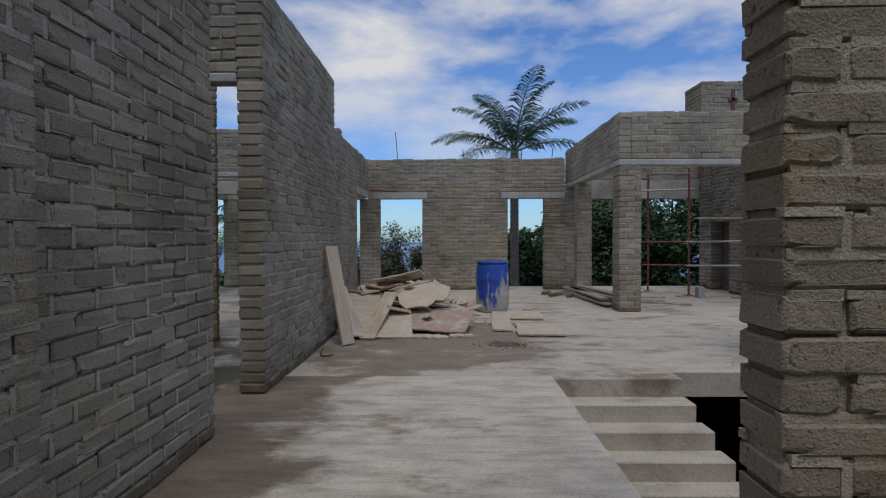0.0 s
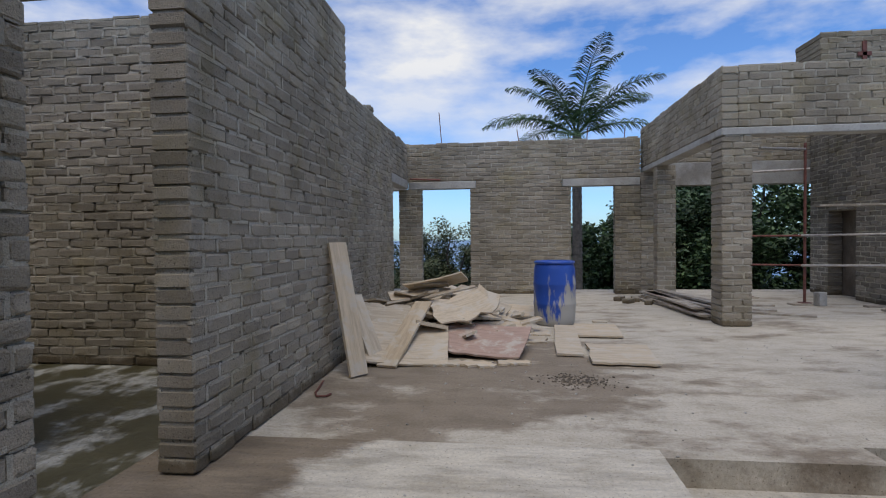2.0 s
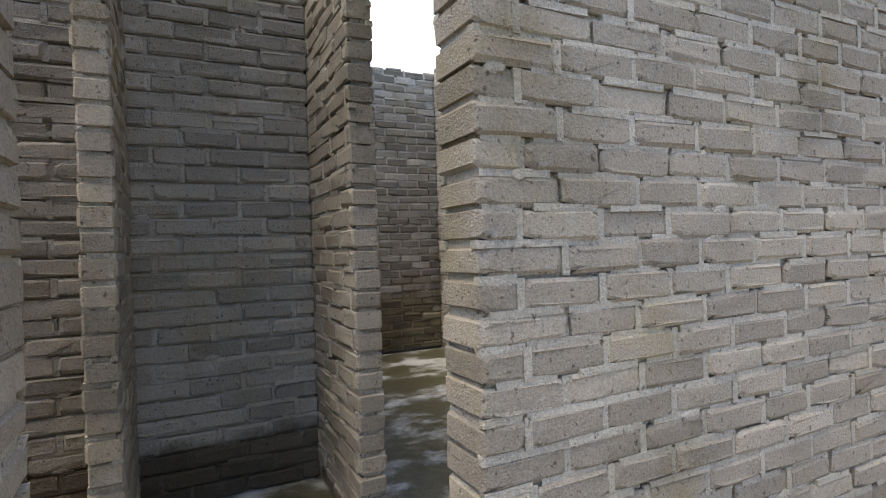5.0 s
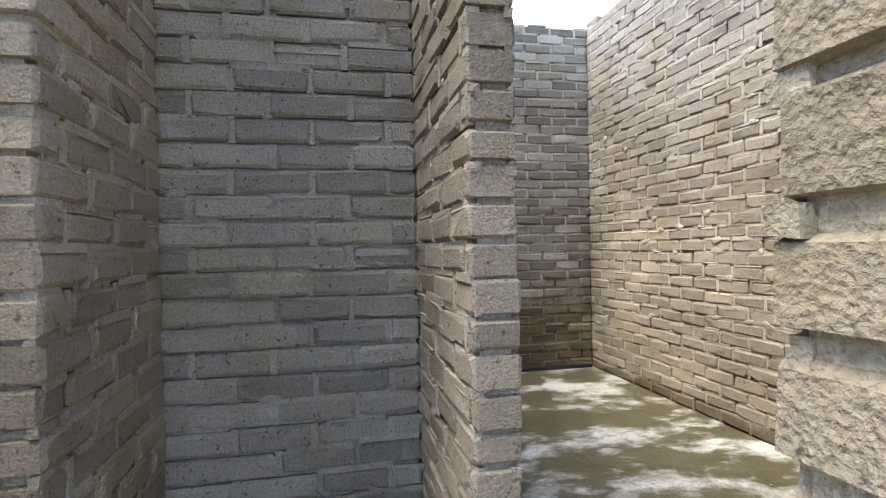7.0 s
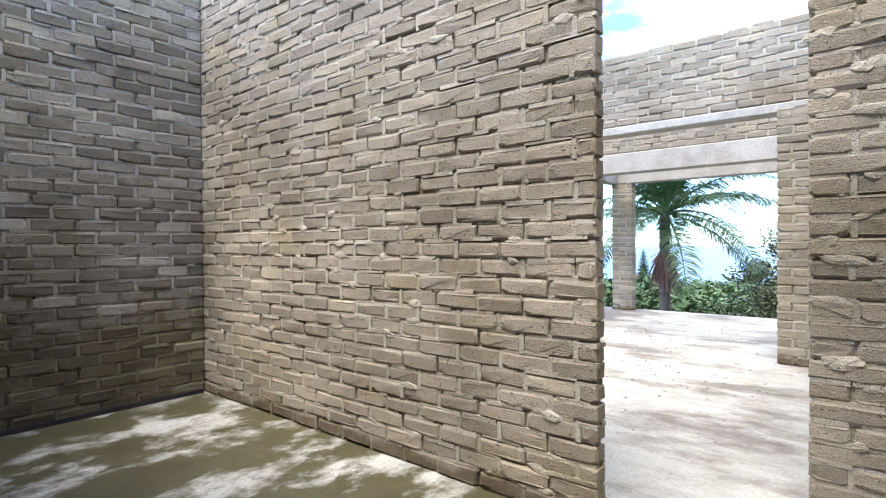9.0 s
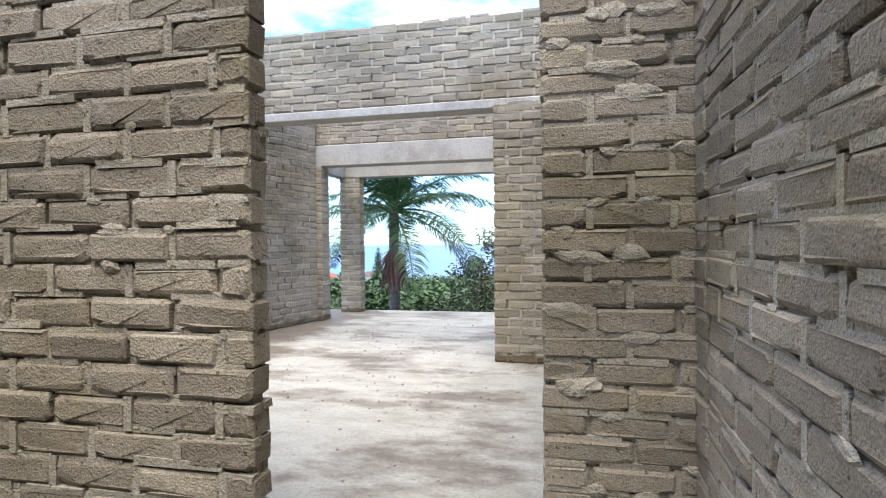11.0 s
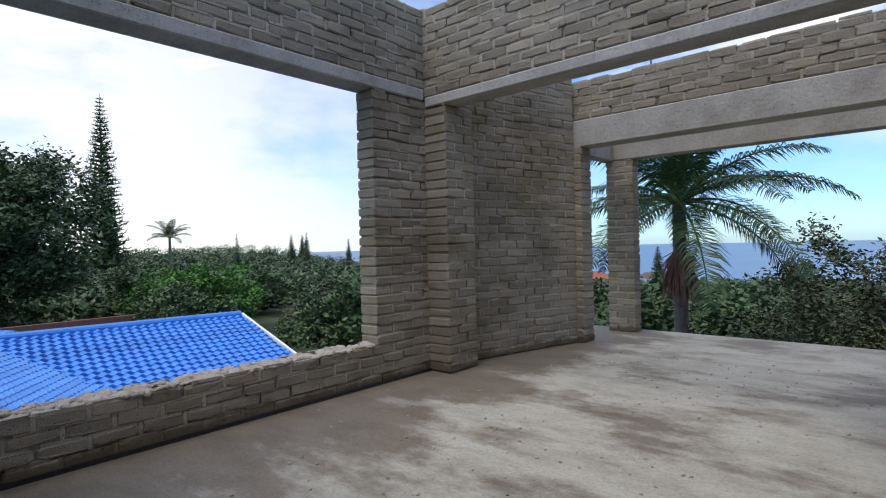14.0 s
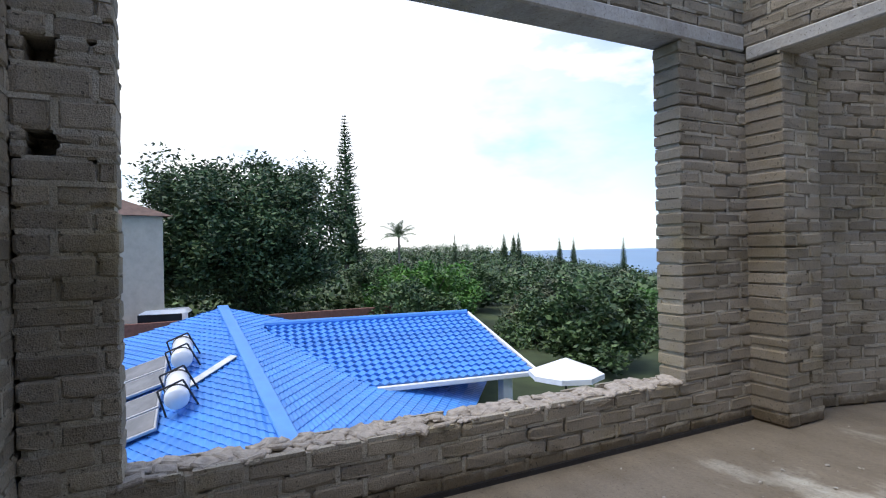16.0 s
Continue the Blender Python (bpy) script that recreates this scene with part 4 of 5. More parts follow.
def palm(x, y, z0, hub, length, fronds, seed, label, skirt=False, r=0.14, low=4):
    rs = random.Random(seed)
    pl = thing("palm_tree", label, "palm", pose(x, y, z0))
    H = hub - z0
    tk = Mesh()
    n_ring = max(6, int(H / 0.22))
    for i in range(n_ring):
        tk.tube((0, 0, H * i / n_ring), (0, 0, H * (i + 1) / n_ring), r * (1.07 - 0.15 * i / n_ring), r * (0.97 - 0.15 * i / n_ring), 12, False)
    part("trunk", tk, plain("palm_bark", (0.13, 0.115, 0.10), 0.95, 0, 0.35, 10, 0.8), pl)
    for k in range(fronds):
        az = 2 * math.pi * (k * 0.381966 + rs.uniform(-0.03, 0.03))
        el = math.radians(84 - (84 - low) * (k / fronds) + rs.uniform(-8, 8))
        L = length * rs.uniform(0.85, 1.1)
        me, pts = Mesh(), []
        out, p, e = Vector((math.cos(az), math.sin(az), 0)), Vector((0, 0, H)), el
        seg = 16
        for i in range(seg + 1):
            pts.append(p.copy())
            p = p + (out * math.cos(e) + Vector((0, 0, math.sin(e)))) * (L / seg)
            e -= math.radians(4.3) * (0.4 + 1.2 * i / seg)
        for i in range(seg):
            me.tube(pts[i], pts[i + 1], 0.028 * (1 - i / seg) + 0.005, 0.028 * (1 - (i + 1) / seg) + 0.005, 4, False)
        fr = part("frond", me, PALMLEAF, pl)
        lf = Mesh()
        side = Vector((-math.sin(az), math.cos(az), 0))
        for i in range(2, seg):
            for q in (0.0, 0.2, 0.4, 0.6, 0.8):
                b0 = pts[i].lerp(pts[i + 1], q)
                d = (pts[i + 1] - pts[i]).normalized()
                t = (i + q) / seg
                ll = L * 0.19 * math.sin(math.pi * min(1, 0.18 + 0.82 * t)) ** 0.6 + 0.08
                for sg in (1, -1):
                    a = (side * sg * 0.9 + d * 0.55 + Vector((0, 0, rs.uniform(-0.25, 0.3)))).normalized()
                    mid = b0 + a * ll * 0.55
                    tip = mid + (a + Vector((0, 0, -0.75))).normalized() * ll * 0.5
                    w = d * 0.013 * length / 2.4
                    lf.add([b0 - w * 0.5, b0 + w * 0.5, mid + w, tip, mid - w], [(0, 1, 2, 4), (4, 2, 3)])
        part("leaf_blade", lf, PALMLEAF, fr)
    if skirt:
        sk = Mesh()
        for k in range(420):
            a = rs.uniform(0, 2 * math.pi)
            x1, z1 = rs.uniform(0.05, 0.42), H - 1.25 + rs.uniform(-0.1, 0.25)
            sk.tube((0.1 * math.cos(a), 0.1 * math.sin(a), H - 1.0), (x1 * math.cos(a), x1 * math.sin(a), z1 - rs.uniform(0.1, 0.85)), 0.012, 0.006, 4, False)
        part("fruit_skirt", sk, plain("dry_fruit_stalks", (0.24, 0.13, 0.10), 0.9, 0, 0.5, 3), pl, "reddish brown hanging fruit stalks")
    return pl


palm(2.4, 20.0, -3.5, 4.6, 3.3, 16, 3, "tall green palm standing behind the far brick wall", r=0.17)
palm(-6.75, 19.4, -3.5, 2.15, 2.9, 32, 5, "green palm with reddish fruit stalks outside the veranda", True, r=0.15, low=-22)
palm(-64.6, 32.4, ground_z(-64, 32), 2.9, 2.6, 16, 7, "distant dark green palm rising out of the woods")
palm(-30.5, 42, ground_z(-30, 42), -0.8, 2.6, 16, 9, "dark green palm rising out of the woods")

tree(-43.5, 12.5, -5.0, 8.6, 5.8, 5.8, DARKLEAF, 21, 300, 260, 0.34, "large dense dark green broadleaf tree behind the blue roof", ry=6.9, trunk_r=0.4)
tree(-23.5, 25.5, -4.5, 0.1, 3.2, 2.3, MIDLEAF, 22, 120, 110, 0.3, "rounded green tree beyond the terrace umbrella")
tree(-19.5, 28.5, -4.8, -0.7, 1.6, 2.0, MIDLEAF, 28, 60, 80, 0.28, "small green tree beside the red roof")
tree(-40.0, 24.5, -5.0, 0.7, 5.0, 2.6, BRIGHTLEAF, 23, 150, 110, 0.34, "spreading bright green tree behind the blue roof", ry=4)
tree(-34.5, 21.0, -5.0, -0.4, 3.0, 2.2, MIDLEAF, 24, 110, 90, 0.32, "green tree close behind the blue roof")
tree(-4.6, 22.6, -4.5, 1.55, 2.0, 3.0, DUSTLEAF, 25, 110, 190, 0.12, "thin dusty green tree outside the veranda", ry=2.5)
tree(-3.2, 22.5, -4.5, 2.0, 2.2, 3.0, DUSTLEAF, 26, 110, 190, 0.12, "thin dusty green tree outside the veranda")
tree(-1.9, 21.5, -4.0, 2.1, 1.7, 2.6, DUSTLEAF, 27, 120, 190, 0.11, "dusty green bush behind the far wall opening")
for k, (x, y, top, r) in enumerate(((4.3, 24, 2.6, 2.2), (6.5, 22.5, 3.6, 2.6), (9.5, 23.5, 4.2, 3.0), (12.5, 22.0, 3.6, 2.8), (8.0, 26.5, 5.0, 3.0), (15.5, 18.0, 3.5, 3.0), (15.0, 13.0, 3.5, 3.0), (3.2, 28, 2.6, 1.8))):
    tree(x, y, -4.5, top, r, 3.4, DARKLEAF, 40 + k, 130, 190, 0.21, "dense dark green tree beyond the terrace")
for k, (x, y, top, r) in enumerate(((-30, 27, -1.0, 2.6), (-27, 31.5, -1.6, 2.6), (-34, 31, -0.8, 3.0), (-38, 34, -0.5, 3.2), (-31, 37, -1.6, 2.8), (-46, 31, 0.2, 3.4), (-44, 40, -0.6, 3.4), (-23, 36, -2.6, 2.4), (-52, 24, 0.8, 3.4))):
    tree(x, y, -6.0, top, r, 2.2, (MIDLEAF, DARKLEAF, DUSTLEAF, MIDLEAF, BRIGHTLEAF)[k % 5], 160 + k, 80, 80, 0.32, "bushy green tree in the woods beyond the blue roof")
for k, (x, y, top, r) in enumerate(((-9.2, 24, 0.2, 1.8), (-7.0, 26, -0.2, 2.0), (-11.5, 30, -0.8, 2.6), (-13.5, 33, -1.4, 2.6))):
    tree(x, y, -5.0, top, r, 1.9, MIDLEAF, 60 + k, 70, 80, 0.26, "green bushy tree on the slope below the veranda")


def conifer(x, y, z0, top, r, seed, label):
    rs = random.Random(seed)
    co = thing("conifer", label, "tree", pose(x, y, z0))
    H = top - z0
    tk, lf = Mesh().tube((0, 0, 0), (0, 0, H), r * 0.12, 0.02, 7, False), Mesh()
    tiers = 44
    for i in range(tiers):
        t = i / tiers
        z, rr = H * (0.16 + 0.83 * t), r * (1.05 - t) ** 0.72
        for k in range(11):
            a = 2 * math.pi * (k + rs.random()) / 11
            L = rr * rs.uniform(0.75, 1.1)
            o = Vector((math.cos(a), math.sin(a), 0))
            tip = o * L + Vector((0, 0, z + L * 0.18))
            lf.tube((0, 0, z), tip, L * 0.05, 0.01, 4, False)
            for q in range(7):
                b = Vector((0, 0, z)).lerp(tip, 0.35 + 0.65 * q / 7)
                e = b + Vector((rs.uniform(-1, 1), rs.uniform(-1, 1), rs.uniform(0.2, 1))) * L * 0.3
                w = Vector((-o.y, o.x, 0)) * L * 0.1
                lf.add([b - w, b + w, e], [(0, 1, 2)])
    part("trunk", tk, BARK, co)
    part("needles", lf, DARKLEAF, co)
    return co


conifer(-75.5, 29.2, ground_z(-75, 29), 20.3, 2.9, 3, "tall narrow dark conifer behind the broadleaf tree")
for k, (x, y, top, r) in enumerate(((-95, 56, 4.4, 1.2), (-118, 82, 5.2, 1.6), (-116, 85, 5.6, 1.6), (-150, 125, 5.0, 1.8), (-150, 131, 4.8, 1.8), (-146, 150, 4.5, 1.8), (-75, 103, 4.6, 1.7), (-72, 105, 4.0, 1.5), (-44, 76, 3.6, 1.3), (-24, 66, 0.8, 1.5), (-170, 120, 6.5, 2.2))):
    conifer(x, y, ground_z(x, y) - 2, top, r, 80 + k, "distant dark narrow conifer on the wooded slope")

# woods: one carpet of leaf clumps over the hillside
rs_ = random.Random(77)
for nm, mt, cnt, lo, hi in (("woods_dark", DARKLEAF, 900, 48, 420), ("woods_mid", MIDLEAF, 800, 42, 330), ("woods_dusty", DUSTLEAF, 420, 60, 260)):
    spots = []
    while len(spots) < cnt * 3:
        a = math.radians(rs_.uniform(70, 205))
        d = lo * (hi / lo) ** rs_.random()
        x, y = -7 + d * math.cos(a), 12 + d * math.sin(a)
        r = rs_.uniform(1.2, 2.4) * (0.8 + d / 300)
        for k in range(3):
            spots.append((x + rs_.uniform(-r, r), y + rs_.uniform(-r, r), ground_z(x, y) + r * rs_.uniform(0.3, 0.9) + 0.4, r * 0.75))
    solid(nm, leaves(rs_, spots, 0.66, 50, 0.6), mt, "dense subtropical woods covering the hillside", "woods", "stuff")

# ---------------- neighbour's house ----------------
BLUETILE = plain("blue_painted_tile", (0.058, 0.235, 0.62), 0.45, 0, 0.14, 1.5, 0.15, 0.1)
BLUEFLASH = plain("blue_flashing", (0.07, 0.25, 0.66), 0.4, 0, 0.1, 3, 0.1)
WHITE = plain("white_painted", (0.78, 0.78, 0.76), 0.6, 0, 0.06, 4, 0.1)
CREAM = plain("cream_plaster", (0.5, 0.43, 0.33), 0.9, 0, 0.12, 2, 0.3)
DARKGLASS = plain("dark_glass", (0.02, 0.024, 0.028), 0.08, 0, 0.2, 2, 0.0)
BROWN = plain("brown_roof", (0.14, 0.09, 0.07), 0.9, 0, 0.25, 3, 0.3)
REDTILE = plain("red_roof", (0.33, 0.10, 0.06), 0.85, 0, 0.2, 3, 0.3)
BROWNBRICK = plain("brown_brick", (0.16, 0.07, 0.05), 0.9, 0, 0.25, 6, 0.4)

house = thing("neighbour_house", "low house with bright blue tiled roofs below the window", "house", pose(0, 0, 0))


def tiled_face(name, top_a, top_b, low_a, low_b, courses, waves, parent, material, amp=0.03, lift=0.045):
    """A roof face between an upper and a lower edge, laid in overlapping wavy courses."""
    ta, tb, la, lb = (Vector(q) for q in (top_a, top_b, low_a, low_b))
    nrm = (lb - la).cross(ta - la).normalized()
    if nrm.z < 0:
        nrm = -nrm
    full = max((tb - ta).length, (lb - la).length)
    me = Mesh()
    for c in range(courses):
        t0, t1 = c / courses, (c + 1) / courses
        e = [ta.lerp(la, t0), tb.lerp(lb, t0), ta.lerp(la, t1), tb.lerp(lb, t1)]
        cols = max(2, int(waves * 6 * (e[3] - e[2]).length / full))
        vs, fs = [], []
        for i in range(cols + 1):
            s = i / cols
            p, q = e[0].lerp(e[1], s), e[2].lerp(e[3], s)
            h = amp * math.cos(2 * math.pi * (q - la).dot((lb - la).normalized()) / (full / waves))
            vs += [p + nrm * h, q + nrm * (h + lift), q + nrm * (h - 0.02)]
        for i in range(cols):
            k = i * 3
            fs += [(k, k + 1, k + 4, k + 3), (k + 1, k + 2, k + 5, k + 4)]
        me.add(vs, fs)
    return part(name, me, material, parent)


AP, EC, SC, NC, WC = (-26, 9.8, -0.6), (-10.8, 10.45, -3.25), (-27.8, 1.2, -3.2), (-24, 20.5, -3.3), (-33, 11, -3.2)
tiled_face("roof_face", AP, AP, SC, EC, 34, 60, house, BLUETILE, 0.013, 0.03)
tiled_face("roof_face", AP, AP, EC, NC, 40, 80, house, BLUETILE, 0.01, 0.02)
tiled_face("roof_face", AP, AP, NC, WC, 10, 20, house, BLUETILE, 0.02)
tiled_face("roof_face", AP, AP, WC, SC, 10, 20, house, BLUETILE, 0.02)
part("hip_flashing", Mesh().box(0, -0.19, 0.03, 15.5, 0.19, 0.1, Matrix.Translation(AP) @ (Vector(EC) - Vector(AP)).to_track_quat("X", "Z").to_matrix().to_4x4(), 0.02), BLUEFLASH, house)
RA, RB = (-24.0, 11.0, -1.15), (-23.0, 18.5, -1.15)
tiled_face("gable_face", RA, RB, (-19.4, 11.6, -2.5), (-18.5, 18.35, -2.5), 15, 28, house, BLUETILE, 0.035, 0.06)
tiled_face("gable_face", RA, RB, (-28.5, 11.0, -2.5), (-27.5, 18.6, -2.5), 15, 28, house, BLUETILE, 0.035, 0.06)
part("ridge_cap", Mesh().tube((-24.0, 11.0, -1.1), (-23.0, 18.5, -1.1), 0.12, sides=10), BLUETILE, house)
part("barge_board", Mesh().box(0, -0.05, -0.2, 4.75, 0.05, 0.06, Matrix.Translation((-23.0, 18.55, -1.12)) @ (Vector((-18.5, 18.4, -2.5)) - Vector((-23.0, 18.5, -1.15))).to_track_quat("X", "Z").to_matrix().to_4x4(), 0.01), WHITE, house)
part("gutter", Mesh().box(-0.06, -7.0, -0.1, 0.08, 0.1, 0.05, pose(-18.42, 18.4, -2.56, 0, 0, -7.6), 0.02), WHITE, house)
part("wall", Mesh().box(-27, 11.5, -5.2, -20.8, 17.4, -2.7), CREAM, house)
part("wall", Mesh().box(-30, 4.5, -5.2, -19, 14, -3.3), CREAM, house)
part("veranda_column", Mesh().box(-19.2, 17.5, -5.2, -18.85, 17.85, -2.62, bevel=0.02), WHITE, house)
part("veranda_column", Mesh().box(-19.6, 14.6, -5.2, -19.3, 14.9, -2.62, bevel=0.02), WHITE, house)
part("window", Mesh().box(-20.79, 14.9, -4.2, -20.76, 16.0, -3.1, bevel=0.005), DARKGLASS, house)
for k in range(12):
    part("baluster", Mesh().box(-18.9, 15.0 + 0.2 * k, -4.6, -18.86, 15.05 + 0.2 * k, -3.7, bevel=0.005), WHITE, house)
part("hand_rail", Mesh().box(-18.93, 14.9, -3.7, -18.83, 17.5, -3.64, bevel=0.01), WHITE, house)
# skylight strips and roof vent
up = (Vector(EC) - Vector(AP)).cross(Vector(SC) - Vector(AP)).normalized()
up = up if up.z > 0 else -up


def on_face(x, y, turn=0.0):
    """Pose on the roof face that carries the water heaters."""
    z = AP[2] - (up.x * (x - AP[0]) + up.y * (y - AP[1])) / up.z
    down = Vector((up.x, up.y, 0)).normalized()
    down = (down - up * down.dot(up)).normalized()
    m = Matrix((down, up.cross(down), up)).transposed().to_4x4()
    m.translation = Vector((x, y, z)) + up * 0.06
    return m @ pose(0, 0, 0, 0, 0, turn)


SKYL = plain("fibreglass_strip", (0.55, 0.56, 0.5), 0.35, 0, 0.2, 3, 0.1)
part("skylight_strip", Mesh().box(-0.9, -0.16, 0.0, 0.9, 0.16, 0.03, on_face(-20.5, 9.0), 0.008), SKYL, house)
part("skylight_strip", Mesh().box(-0.8, -0.17, 0.0, 0.8, 0.17, 0.03, on_face(-14.6, 8.3), 0.008), SKYL, house)
part("roof_vent", Mesh().lathe([(0.16, 0), (0.16, 0.1), (0.2, 0.12), (0.14, 0.22), (0.02, 0.26)], 16, on_face(-13.4, 8.65)), plain("vent_metal", (0.45, 0.45, 0.45), 0.4, 0.8, 0.1), house)
TANK = plain("white_tank", (0.72, 0.73, 0.74), 0.3, 0.1, 0.05, 3, 0.0)
FRAMEM = plain("dark_frame", (0.03, 0.03, 0.035), 0.5, 0.4, 0.2, 6)
for x, y in ((-21.8, 8.35), (-19.4, 8.2)):
    hw = thing("solar_water_heater", "white solar water heater tank with glass panels on the blue roof", "water heater", on_face(x, y, -33), "solar water heaters")
    part("tank", Mesh().lathe([(0.02, -0.72), (0.24, -0.7), (0.28, -0.62), (0.28, 0.62), (0.24, 0.7), (0.02, 0.72)], 20, pose(-0.2, 0.0, 0.42, 90, 0, 0)), TANK, hw, smooth=True)
    for s in (-0.45, 0.45):
        part("strap", Mesh().lathe([(0.285, -0.03), (0.292, -0.03), (0.292, 0.03), (0.285, 0.03)], 20, pose(-0.2, s, 0.42, 90, 0, 0)), FRAMEM, hw)
        part("bracket", Mesh().tube((-0.55, s, 0.0), (-0.45, s, 0.75), 0.025, sides=6).tube((-0.45, s, 0.75), (0.15, s, 0.7), 0.025, sides=6).tube((0.15, s, 0.7), (0.2, s, 0.0), 0.025, sides=6), FRAMEM, hw)
    for s in (-0.55, 0.55):
        pn = part("solar_panel", Mesh().box(0.35, s - 0.5, 0.05, 2.4, s + 0.5, 0.13, bevel=0.01), plain("panel_frame", (0.5, 0.5, 0.5), 0.4, 0.7, 0.1), hw)
        part("panel_glass", Mesh().box(0.4, s - 0.45, 0.131, 2.35, s + 0.45, 0.137), plain("panel_glass", (0.12, 0.12, 0.12), 0.12, 0, 0.3, 2, 0.0), pn)

# terrace, umbrella and garden
PAVE = plain("terracotta_paving", (0.33, 0.17, 0.10), 0.85, 0, 0.2, 4)
slab("pavement_terrace", -20.7, 14.2, -5.3, -13.5, 19.6, -4.6, PAVE, "terracotta paved terrace beside the house", "terrace")
um = thing("patio_umbrella", "large white patio umbrella open over the terrace", "umbrella", pose(-16.4, 18.0, -4.6))
cv = Mesh()
R, Hc = 1.05, 2.9
ring = [(R * math.cos(math.pi * k / 4), R * math.sin(math.pi * k / 4), Hc - 0.4) for k in range(8)]
for k in range(8):
    a, b = Vector(ring[k]), Vector(ring[(k + 1) % 8])
    mid = (a + b) / 2 * 0.985 + Vector((0, 0, 0.03))
    cv.add([(0, 0, Hc), a, mid, b, a + Vector((0, 0, -0.14)), mid + Vector((0, 0, -0.14)), b + Vector((0, 0, -0.14))], [(0, 1, 2), (0, 2, 3), (1, 4, 5, 2), (2, 5, 6, 3)])
part("canopy", cv, WHITE, um)
part("pole", Mesh().tube((0, 0, 0.08), (0, 0, Hc - 0.05), 0.03), FRAMEM, um)
part("base", Mesh().lathe([(0.3, 0), (0.3, 0.06), (0.06, 0.1)], 20), FRAMEM, um)
CLAY = plain("clay_pot", (0.38, 0.17, 0.09), 0.9, 0, 0.15)
for x, y in ((-17.8, 17.0), (-17.5, 19.0)):
    pot = thing("potted_plant", "terracotta pot with a small green shrub on the terrace", "potted plant", pose(x, y, -4.6), "terrace pots")
    part("pot", Mesh().lathe([(0.14, 0), (0.2, 0.3), (0.24, 0.38), (0.24, 0.44), (0.19, 0.44), (0.18, 0.38)], 18), CLAY, pot)
    part("shrub", leaves(random.Random(5), [(0, 0, 0.65, 0.22)], 0.16, 160), MIDLEAF, pot)
hd = thing("hedge_bush", "clipped bright green round bush beside the terrace", "bush", pose(-16.3, 20.9, -4.6))
part("foliage", leaves(random.Random(6), [(rs_.uniform(-0.8, 0.8), rs_.uniform(-0.7, 0.7), rs_.uniform(0.2, 1.2), 0.4) for _ in range(50)], 0.14, 90), BRIGHTLEAF, hd)
ch = thing("garden_chair", "white plastic garden chair under the umbrella", "chair", pose(-16.9, 18.7, -4.6, 0, 0, 40))
part("seat", Mesh().box(-0.22, -0.22, 0.4, 0.22, 0.22, 0.44, bevel=0.015), WHITE, ch)
part("backrest", Mesh().box(-0.22, 0.19, 0.44, 0.22, 0.23, 0.85, bevel=0.015), WHITE, ch)
for sx in (-0.19, 0.19):
    for sy in (-0.19, 0.19):
        part("leg", Mesh().tube((sx, sy, 0), (sx, sy, 0.4), 0.02, sides=8), WHITE, ch)

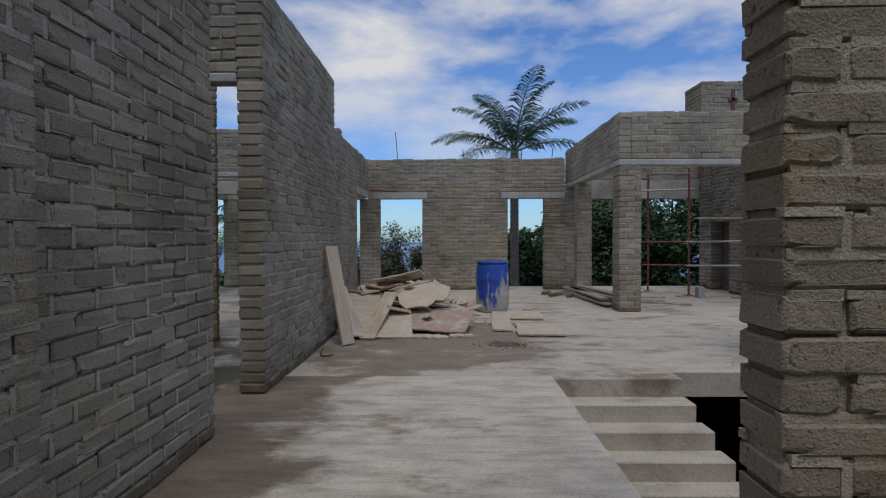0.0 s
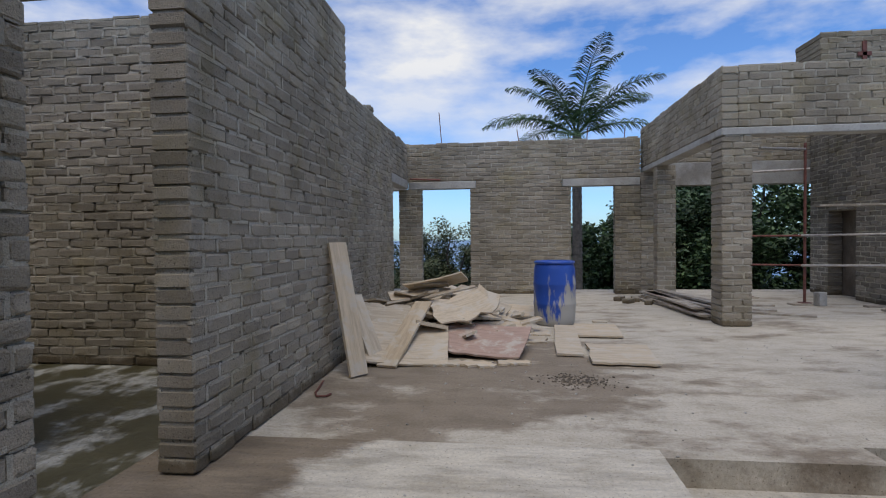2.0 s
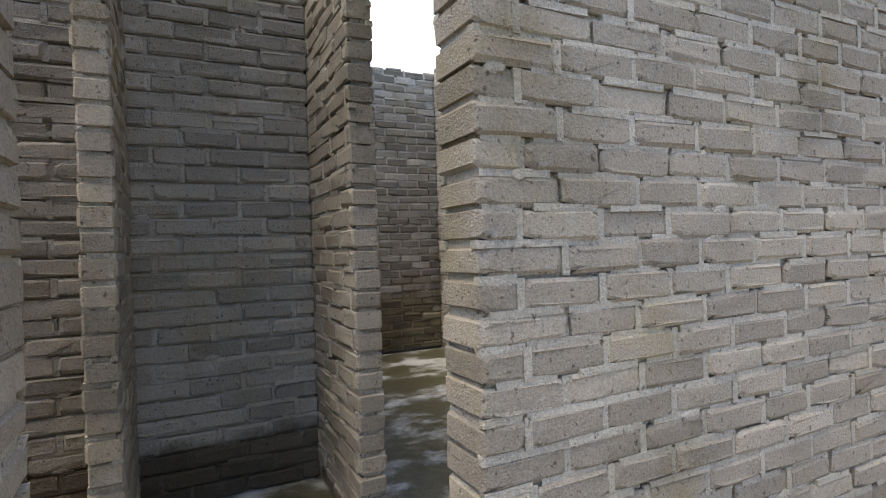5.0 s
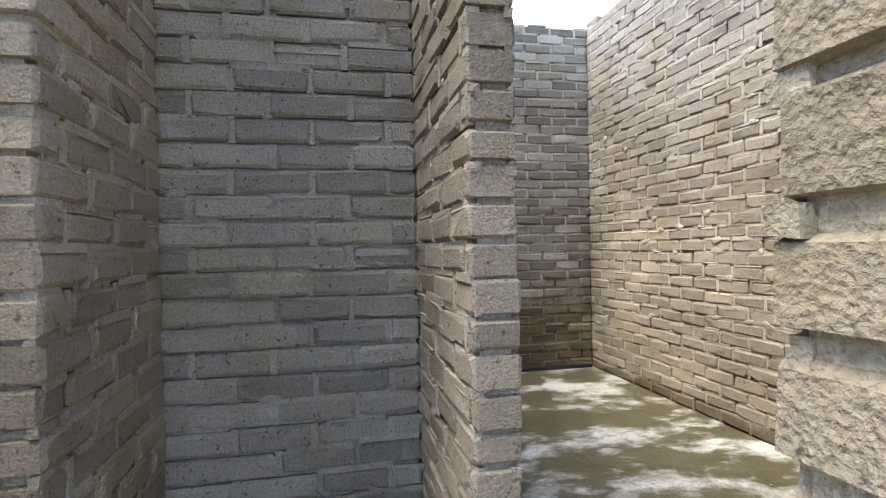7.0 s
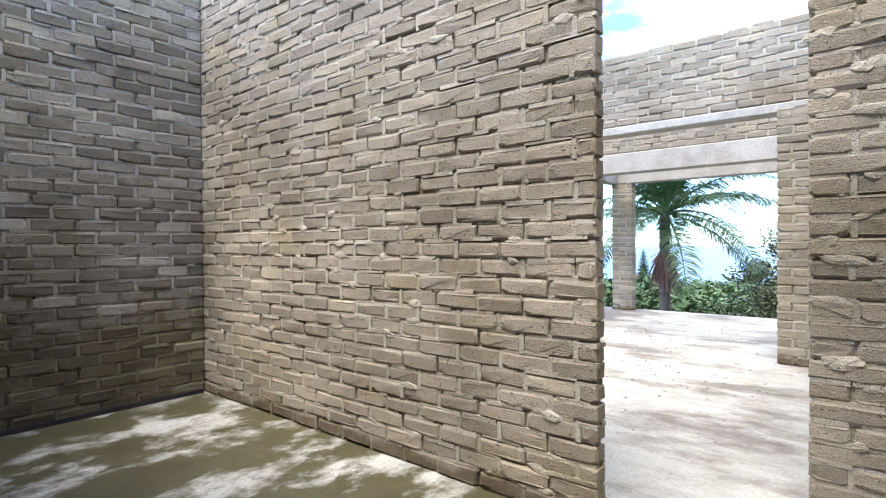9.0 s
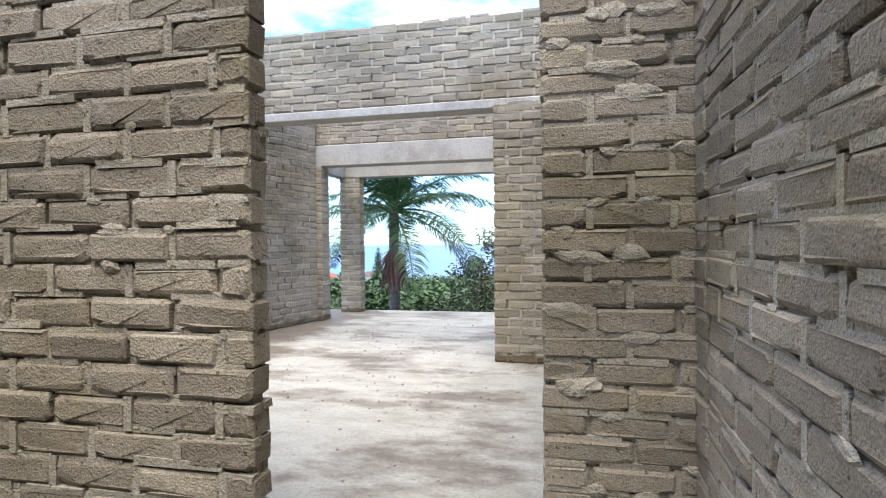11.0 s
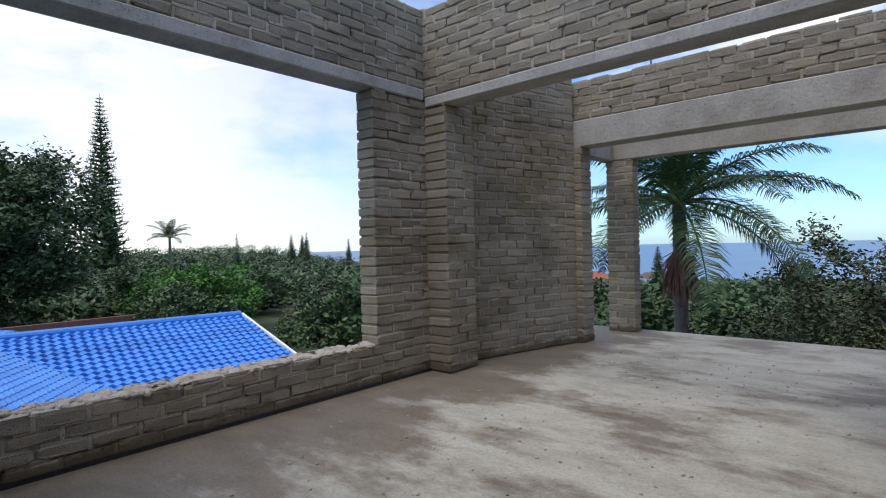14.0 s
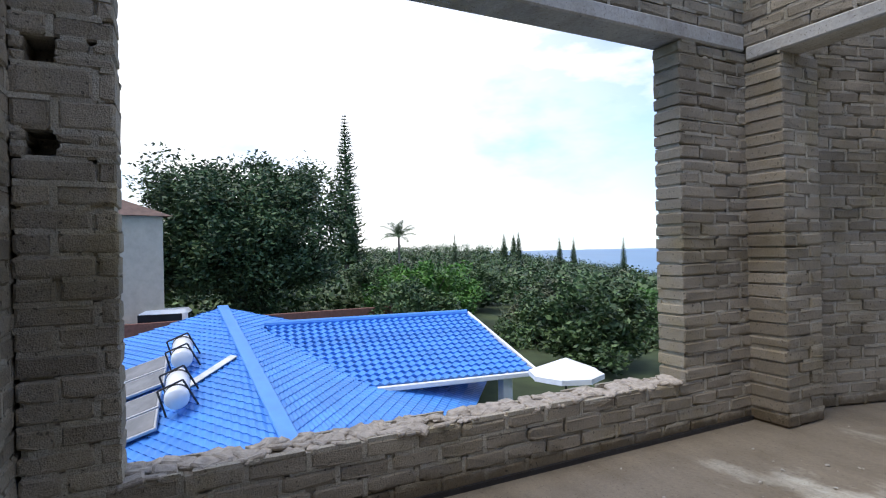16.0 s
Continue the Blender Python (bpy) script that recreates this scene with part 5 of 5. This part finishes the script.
# further houses
def small_house(x, y, z, lx, ly, h, rh, turn, wallm, roofm, label, windows=2):
    hs = thing("house", label, "house", pose(x, y, z, 0, 0, turn))
    part("wall", Mesh().box(-lx / 2, -ly / 2, 0, lx / 2, ly / 2, h), wallm, hs)
    o = 0.4
    q = [(-lx / 2 - o, -ly / 2 - o, h - 0.1), (lx / 2 + o, -ly / 2 - o, h - 0.1), (lx / 2 + o, ly / 2 + o, h - 0.1), (-lx / 2 - o, ly / 2 + o, h - 0.1), (-lx / 2 + ly / 2.4, 0, h + rh), (lx / 2 - ly / 2.4, 0, h + rh)]
    part("roof", Mesh().add(q, [(0, 1, 5, 4), (1, 2, 5), (2, 3, 4, 5), (3, 0, 4), (3, 2, 1, 0)]), roofm, hs)
    for k in range(windows):
        u = -lx / 2 + lx * (k + 1) / (windows + 1)
        for s in (-1, 1):
            wd = part("window", Mesh().box(u - 0.55, s * (ly / 2 + 0.02) - 0.03, h * 0.35, u + 0.55, s * (ly / 2 + 0.02) + 0.03, h * 0.78, bevel=0.01), WHITE, hs)
            part("pane", Mesh().box(u - 0.47, s * (ly / 2 + 0.055) - 0.01, h * 0.38, u + 0.47, s * (ly / 2 + 0.055) + 0.01, h * 0.75), DARKGLASS, wd)
    for s in (-1, 1):
        for z0 in ((h * 0.15, h * 0.6) if h > 6 else (h * 0.35,)):
            wd = part("window", Mesh().box(s * (lx / 2 + 0.02) - 0.03, -0.7, z0, s * (lx / 2 + 0.02) + 0.03, 0.7, z0 + 1.5, bevel=0.01), WHITE, hs)
            part("pane", Mesh().box(s * (lx / 2 + 0.055) - 0.01, -0.6, z0 + 0.08, s * (lx / 2 + 0.055) + 0.01, 0.6, z0 + 1.42), DARKGLASS, wd)
    return hs


small_house(-41, 1.6, -5, 11, 9, 8.6, 2.2, 20, CREAM, BROWN, "two-storey cream plastered house with a brown hipped roof", 3)
small_house(-20.5, 33.5, -7.4, 7, 5, 3.0, 1.9, 35, BROWNBRICK, REDTILE, "low house with a red tiled roof among the trees")
small_house(-39, 58, -8, 11, 7, 4.4, 1.6, 20, WHITE, BROWN, "white house with a low brown roof among the trees")
small_house(-56, 115, -9.5, 9, 6, 3.2, 1.4, 10, WHITE, REDTILE, "distant white house with a red roof near the shore")
for k, (x, y) in enumerate(((-90, 190), (-75, 200), (-65, 195), (-110, 210), (-130, 200), (-100, 175))):
    small_house(x, y, ground_z(x, y) + 1, 9, 7, 4, 1.5, 30 * k, WHITE, BROWN, "distant pale house near the shore")
# boundary wall and parked car
slab("wall_boundary", -34.5, 0, -5.2, -34.2, 20, -1.9, BROWNBRICK, "dark brown brick boundary wall behind the blue roof", "wall")
car = thing("van", "white van parked behind the boundary wall", "van", pose(-37.5, 7.7, -3.4, 0, 0, 80))
part("body", Mesh().box(-2.1, -0.85, 0.35, 2.1, 0.85, 1.1, bevel=0.15).box(-1.9, -0.78, 1.05, 1.3, 0.78, 1.85, bevel=0.18), WHITE, car)
part("side_window", Mesh().box(-1.6, -0.8, 1.2, 1.0, -0.77, 1.65, bevel=0.01), DARKGLASS, car)
part("windscreen", Mesh().box(1.28, -0.65, 1.15, 1.32, 0.65, 1.65, bevel=0.01), DARKGLASS, car)
for sx in (-1.3, 1.3):
    for sy in (-0.85, 0.85):
        part("wheel", Mesh().lathe([(0.2, -0.09), (0.33, -0.08), (0.33, 0.08), (0.2, 0.09)], 20, pose(sx, sy, 0.33, 90)), FRAMEM, car)
slab("ground_driveway", -41, 4, -5.2, -34.6, 12, -3.4, PAVE, "paved driveway behind the boundary wall", "driveway")
lay_bricks()
